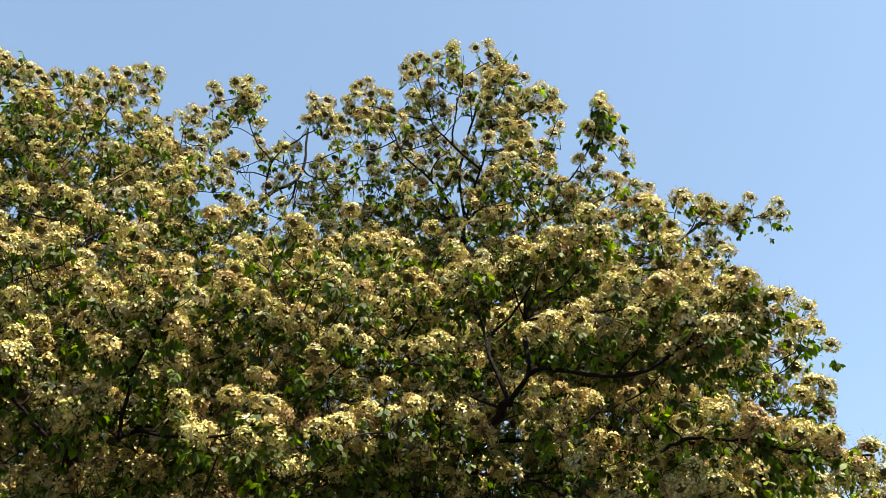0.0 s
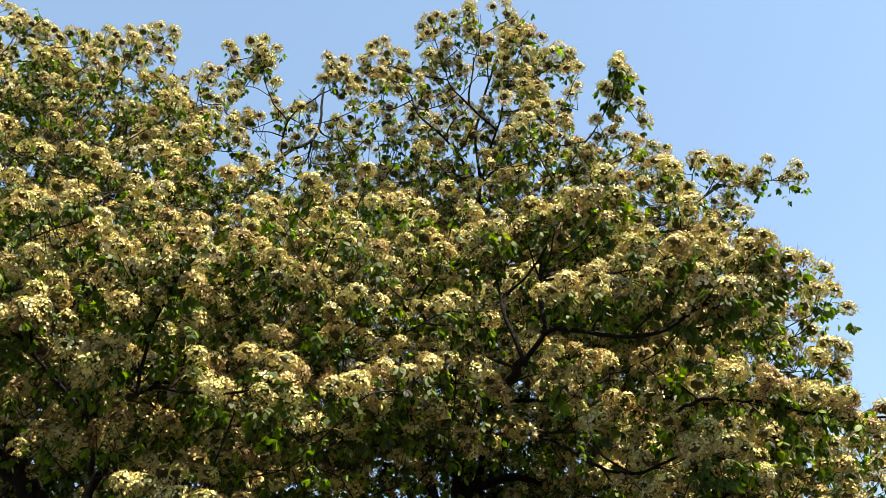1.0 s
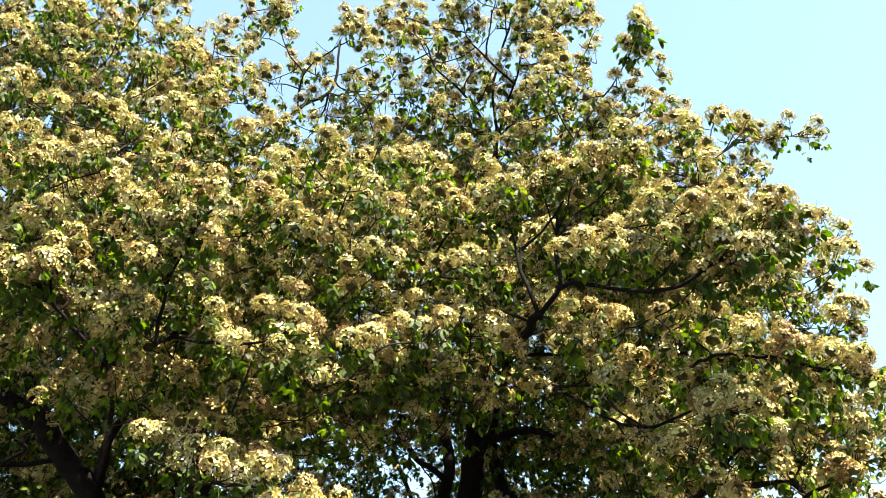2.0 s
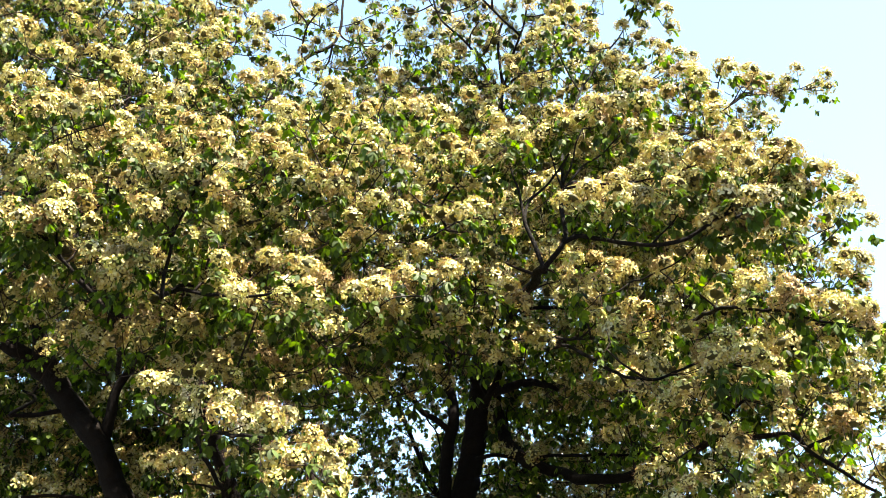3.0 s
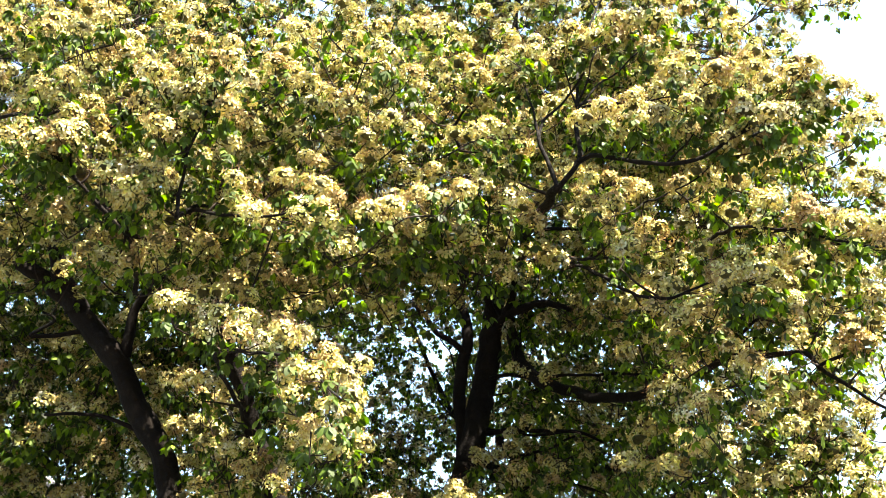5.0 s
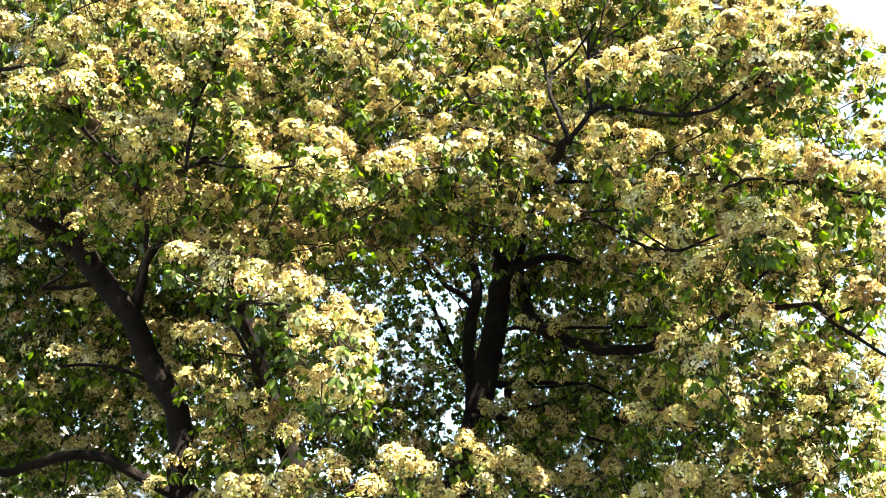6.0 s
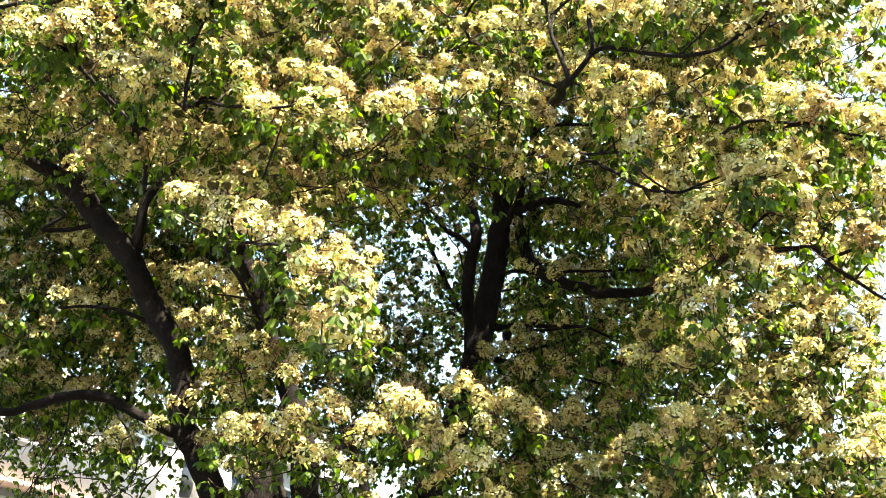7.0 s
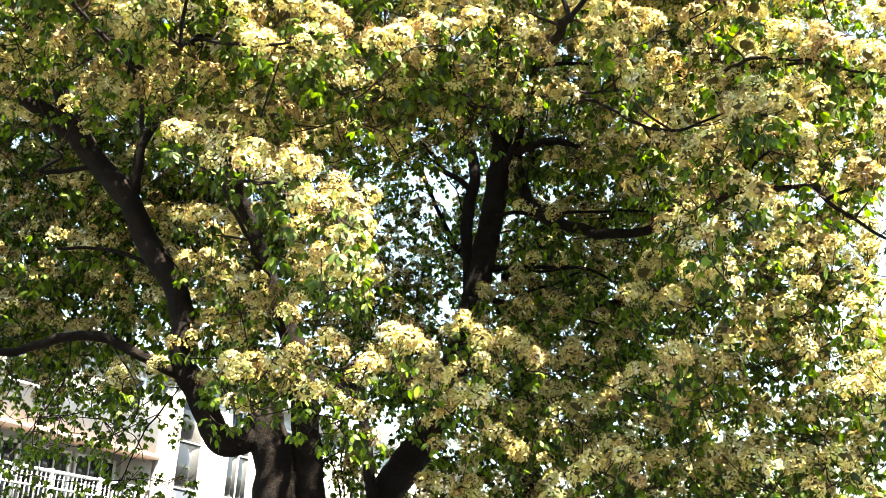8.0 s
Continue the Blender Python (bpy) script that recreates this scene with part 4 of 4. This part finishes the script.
        deep = leafy == 0 and p[1] > 9.8 and owner is not tree_e
        for k in range(int(rng.integers(2, 5) if leafy == -2 else rng.integers(4, 8) if deep or owner is tree_e else rng.integers(4, 8) if leafy else rng.integers(1, 4) if p[2] > 9.5 else rng.integers(2, 7))):
            a = rng.uniform(0, 6.28)
            turn = np.array(Euler((rng.normal(0, 0.35), rng.uniform(-0.1, 0.9), a)).to_matrix())
            leaves.append((int(rng.integers(8)) + (8 if leafy == -2 else 0), turn * (rng.uniform(0.7, 1.05) if leafy == -2 else rng.uniform(0.5, 0.8) if leafy < 0 else rng.uniform(0.9, 1.3) if leafy else rng.uniform(0.95, 1.4) if deep else rng.uniform(0.65, 1.05)), p + np.array([0, 0, rng.uniform(-0.16, -0.02)])))
    for name, places, templates, meshes, mats in (("flower_head", blooms, (LOOSE_CLUSTERS if owner is tree_e else CLUSTERS) + (LOOSE_CLUSTERS if owner is tree_e else PLAIN_CLUSTERS) + LOOSE_CLUSTERS, CLUSTER_MESHES, FLOWER_MATS), ("leaf", leaves, (PLAIN_LEAVES if owner is tree_e else LEAVES) + PLAIN_LEAVES, LEAF_MESHES, [LEAF])):
        places.sort(key=lambda q: q[2][1])
        for which, turn, at in places[:300]:
            ob = child(name, meshes[which % 8], owner)
            m = Matrix([list(map(float, row)) for row in turn]).to_4x4()
            m.translation = Vector(at)
            ob.matrix_basis = m
        v, t, k = gather(places[300:], templates)
        many = "blossom" if name == "flower_head" else "foliage"
        child(many, mesh_of(many, v, t, mats, k), owner, "cream-yellow flower heads" if name == "flower_head" else "green leaves in threes", "stuff")


clothe(tree_a, LOBES_A)
clothe(tree_c, LOBES_C)
clothe(tree_b, LOBES_B)
clothe(tree_e, LOBES_E, pads=False)


# ---- ground ----
def slab(name, x0, x1, y0, y1, z0, z1, mat):
    v = np.array([(x, y, z) for z in (z0, z1) for y in (y0, y1) for x in (x0, x1)])
    f = np.array([(0, 2, 3, 1), (4, 5, 7, 6), (0, 1, 5, 4), (2, 6, 7, 3), (0, 4, 6, 2), (1, 3, 7, 5)])
    return mesh_of(name, v, f, [mat])


tagged(new("ground", slab("ground", -1500, 1500, -1500, 1500, -0.3, 0.0, GROUND)), "dark worn asphalt round the trees", "ground", kind="structure")

# unseen wall behind the camera, added to keep sky light off the trunks
tagged(new("sky_block_wall", slab("sky_block_wall", -40, 40, -14.4, -14, 0, 15, WALL_GREY)), "plain grey wall added out of view to block sky light", "wall", kind="structure")

# ---- building beside the trees ----
FACE = pose(-9.2, 18.9, 0, 0, 0, 70)     # x along the front, y into the building
building = tagged(new("building"), "two-storey white building with pilasters, windows and a balcony railing", "building")
building.matrix_world = FACE


def block(name, parent, u0, u1, d0, d1, z0, z1, mat, label=""):
    return child(name, slab(name, u0, u1, d0, d1, z0, z1, mat), parent, label)


block("wall", building, -9, 4.4, 0.95, 9, 0, 6.5, WHITE)
block("wall", building, 4.4, 26, 0.06, 9, 0, 6.5, WHITE)
block("gallery_floor", building, -9, 4.4, 0.0, 0.95, 2.55, 2.75, WHITE)
block("parapet", building, -9, 4.4, 0.0, 0.95, 4.42, 6.5, WHITE)
block("ledge", building, -9, 4.4, -0.14, 0.3, 4.30, 4.42, TERRACOTTA, "terracotta drip edge")
block("gallery_wall", building, -9, 4.4, 0.02, 0.3, 0, 2.55, WHITE)
block("roof", building, -9.2, 26.2, -0.35, 9.2, 6.5, 6.68, WHITE)
for u0, u1, proud in ((4.4, 5.1, 0.1), (6.25, 7.25, 0.06), (8.42, 9.3, 0.06), (13.0, 13.8, 0.06), (17.5, 18.3, 0.06)):
    pilaster = block("pilaster", building, u0, u1, -proud, 0.06, 0, 6.5, WHITE)
    for k in range(2):
        u = u0 + (u1 - u0) * (0.3 + 0.4 * k)
        block("moulding", pilaster, u - 0.035, u + 0.035, -proud - 0.03, -proud, 0.4, 6.2, FRAME_WHITE)


def window(u0, u1, z0, z1, face, columns, rows, blind=0.0):
    """A framed window with its bars and panes, set into the front at that depth."""
    w = tagged(new("window"))
    w.parent = building
    e = 0.06
    for name, a, c, p, q in (("jamb", u0, u0 + e, z0, z1), ("jamb", u1 - e, u1, z0, z1), ("head", u0 + e, u1 - e, z1 - e, z1), ("sill", u0 + e, u1 - e, z0, z0 + e)):
        block(name, w, a, c, face - 0.05, face + 0.02, p, q, FRAME_WHITE)
    du, dz = (u1 - u0 - 2 * e) / columns, (z1 - z0 - 2 * e) / rows
    for i in range(columns):
        for j in range(rows):
            a, p = u0 + e + i * du, z0 + e + j * dz
            block("pane", w, a + 0.015, a + du - 0.015, face - 0.018, face - 0.008, p + 0.015, p + dz - 0.015, BLUE_GLASS if (i + j) % 3 == 0 and blind else GLASS)
    for i in range(1, columns):
        a = u0 + e + i * du
        block("mullion", w, a - 0.02, a + 0.02, face - 0.045, face + 0.01, z0 + e, z1 - e, FRAME_WHITE)
    for j in range(1, rows):
        p = z0 + e + j * dz
        block("transom", w, u0 + e, u1 - e, face - 0.04, face, p - 0.02, p + 0.02, FRAME_WHITE)
    return w


window(5.14, 6.2, 2.6, 6.1, 0.05, 1, 3, 1.0)
window(7.3, 8.38, 2.6, 6.1, 0.05, 2, 3, 1.0)
window(9.7, 11.2, 3.0, 6.0, 0.05, 2, 2)
window(14.3, 16.4, 3.0, 6.0, 0.05, 3, 2)
window(2.55, 3.6, 5.15, 6.05, -0.02, 2, 1, 1.0)
window(-0.6, 0.5, 5.15, 6.05, -0.02, 2, 1)
for k in range(6):
    window(-4.7 + k * 1.5, -3.35 + k * 1.5, 2.95, 4.25, 0.93, 3, 2)

railing = tagged(new("railing"), "white-painted steel railing along the gallery of the building", "railing")
railing.matrix_world = FACE
block("handrail", railing, -6, 4.4, 0.02, 0.08, 3.60, 3.66, FRAME_WHITE)
block("middle_rail", railing, -6, 4.4, 0.03, 0.07, 3.28, 3.32, FRAME_WHITE)
block("bottom_rail", railing, -6, 4.4, 0.03, 0.07, 2.85, 2.89, FRAME_WHITE)
for k in range(8):
    block("post", railing, -6 + k * 1.45, -5.93 + k * 1.45, 0.015, 0.085, 2.75, 3.68, FRAME_WHITE)
bar_mesh = slab("bar", -0.011, 0.011, 0.038, 0.062, 2.89, 3.6, FRAME_WHITE)
for k in range(80):
    bar = child("bar", bar_mesh, railing)
    bar.location.x = -5.9 + k * 0.128
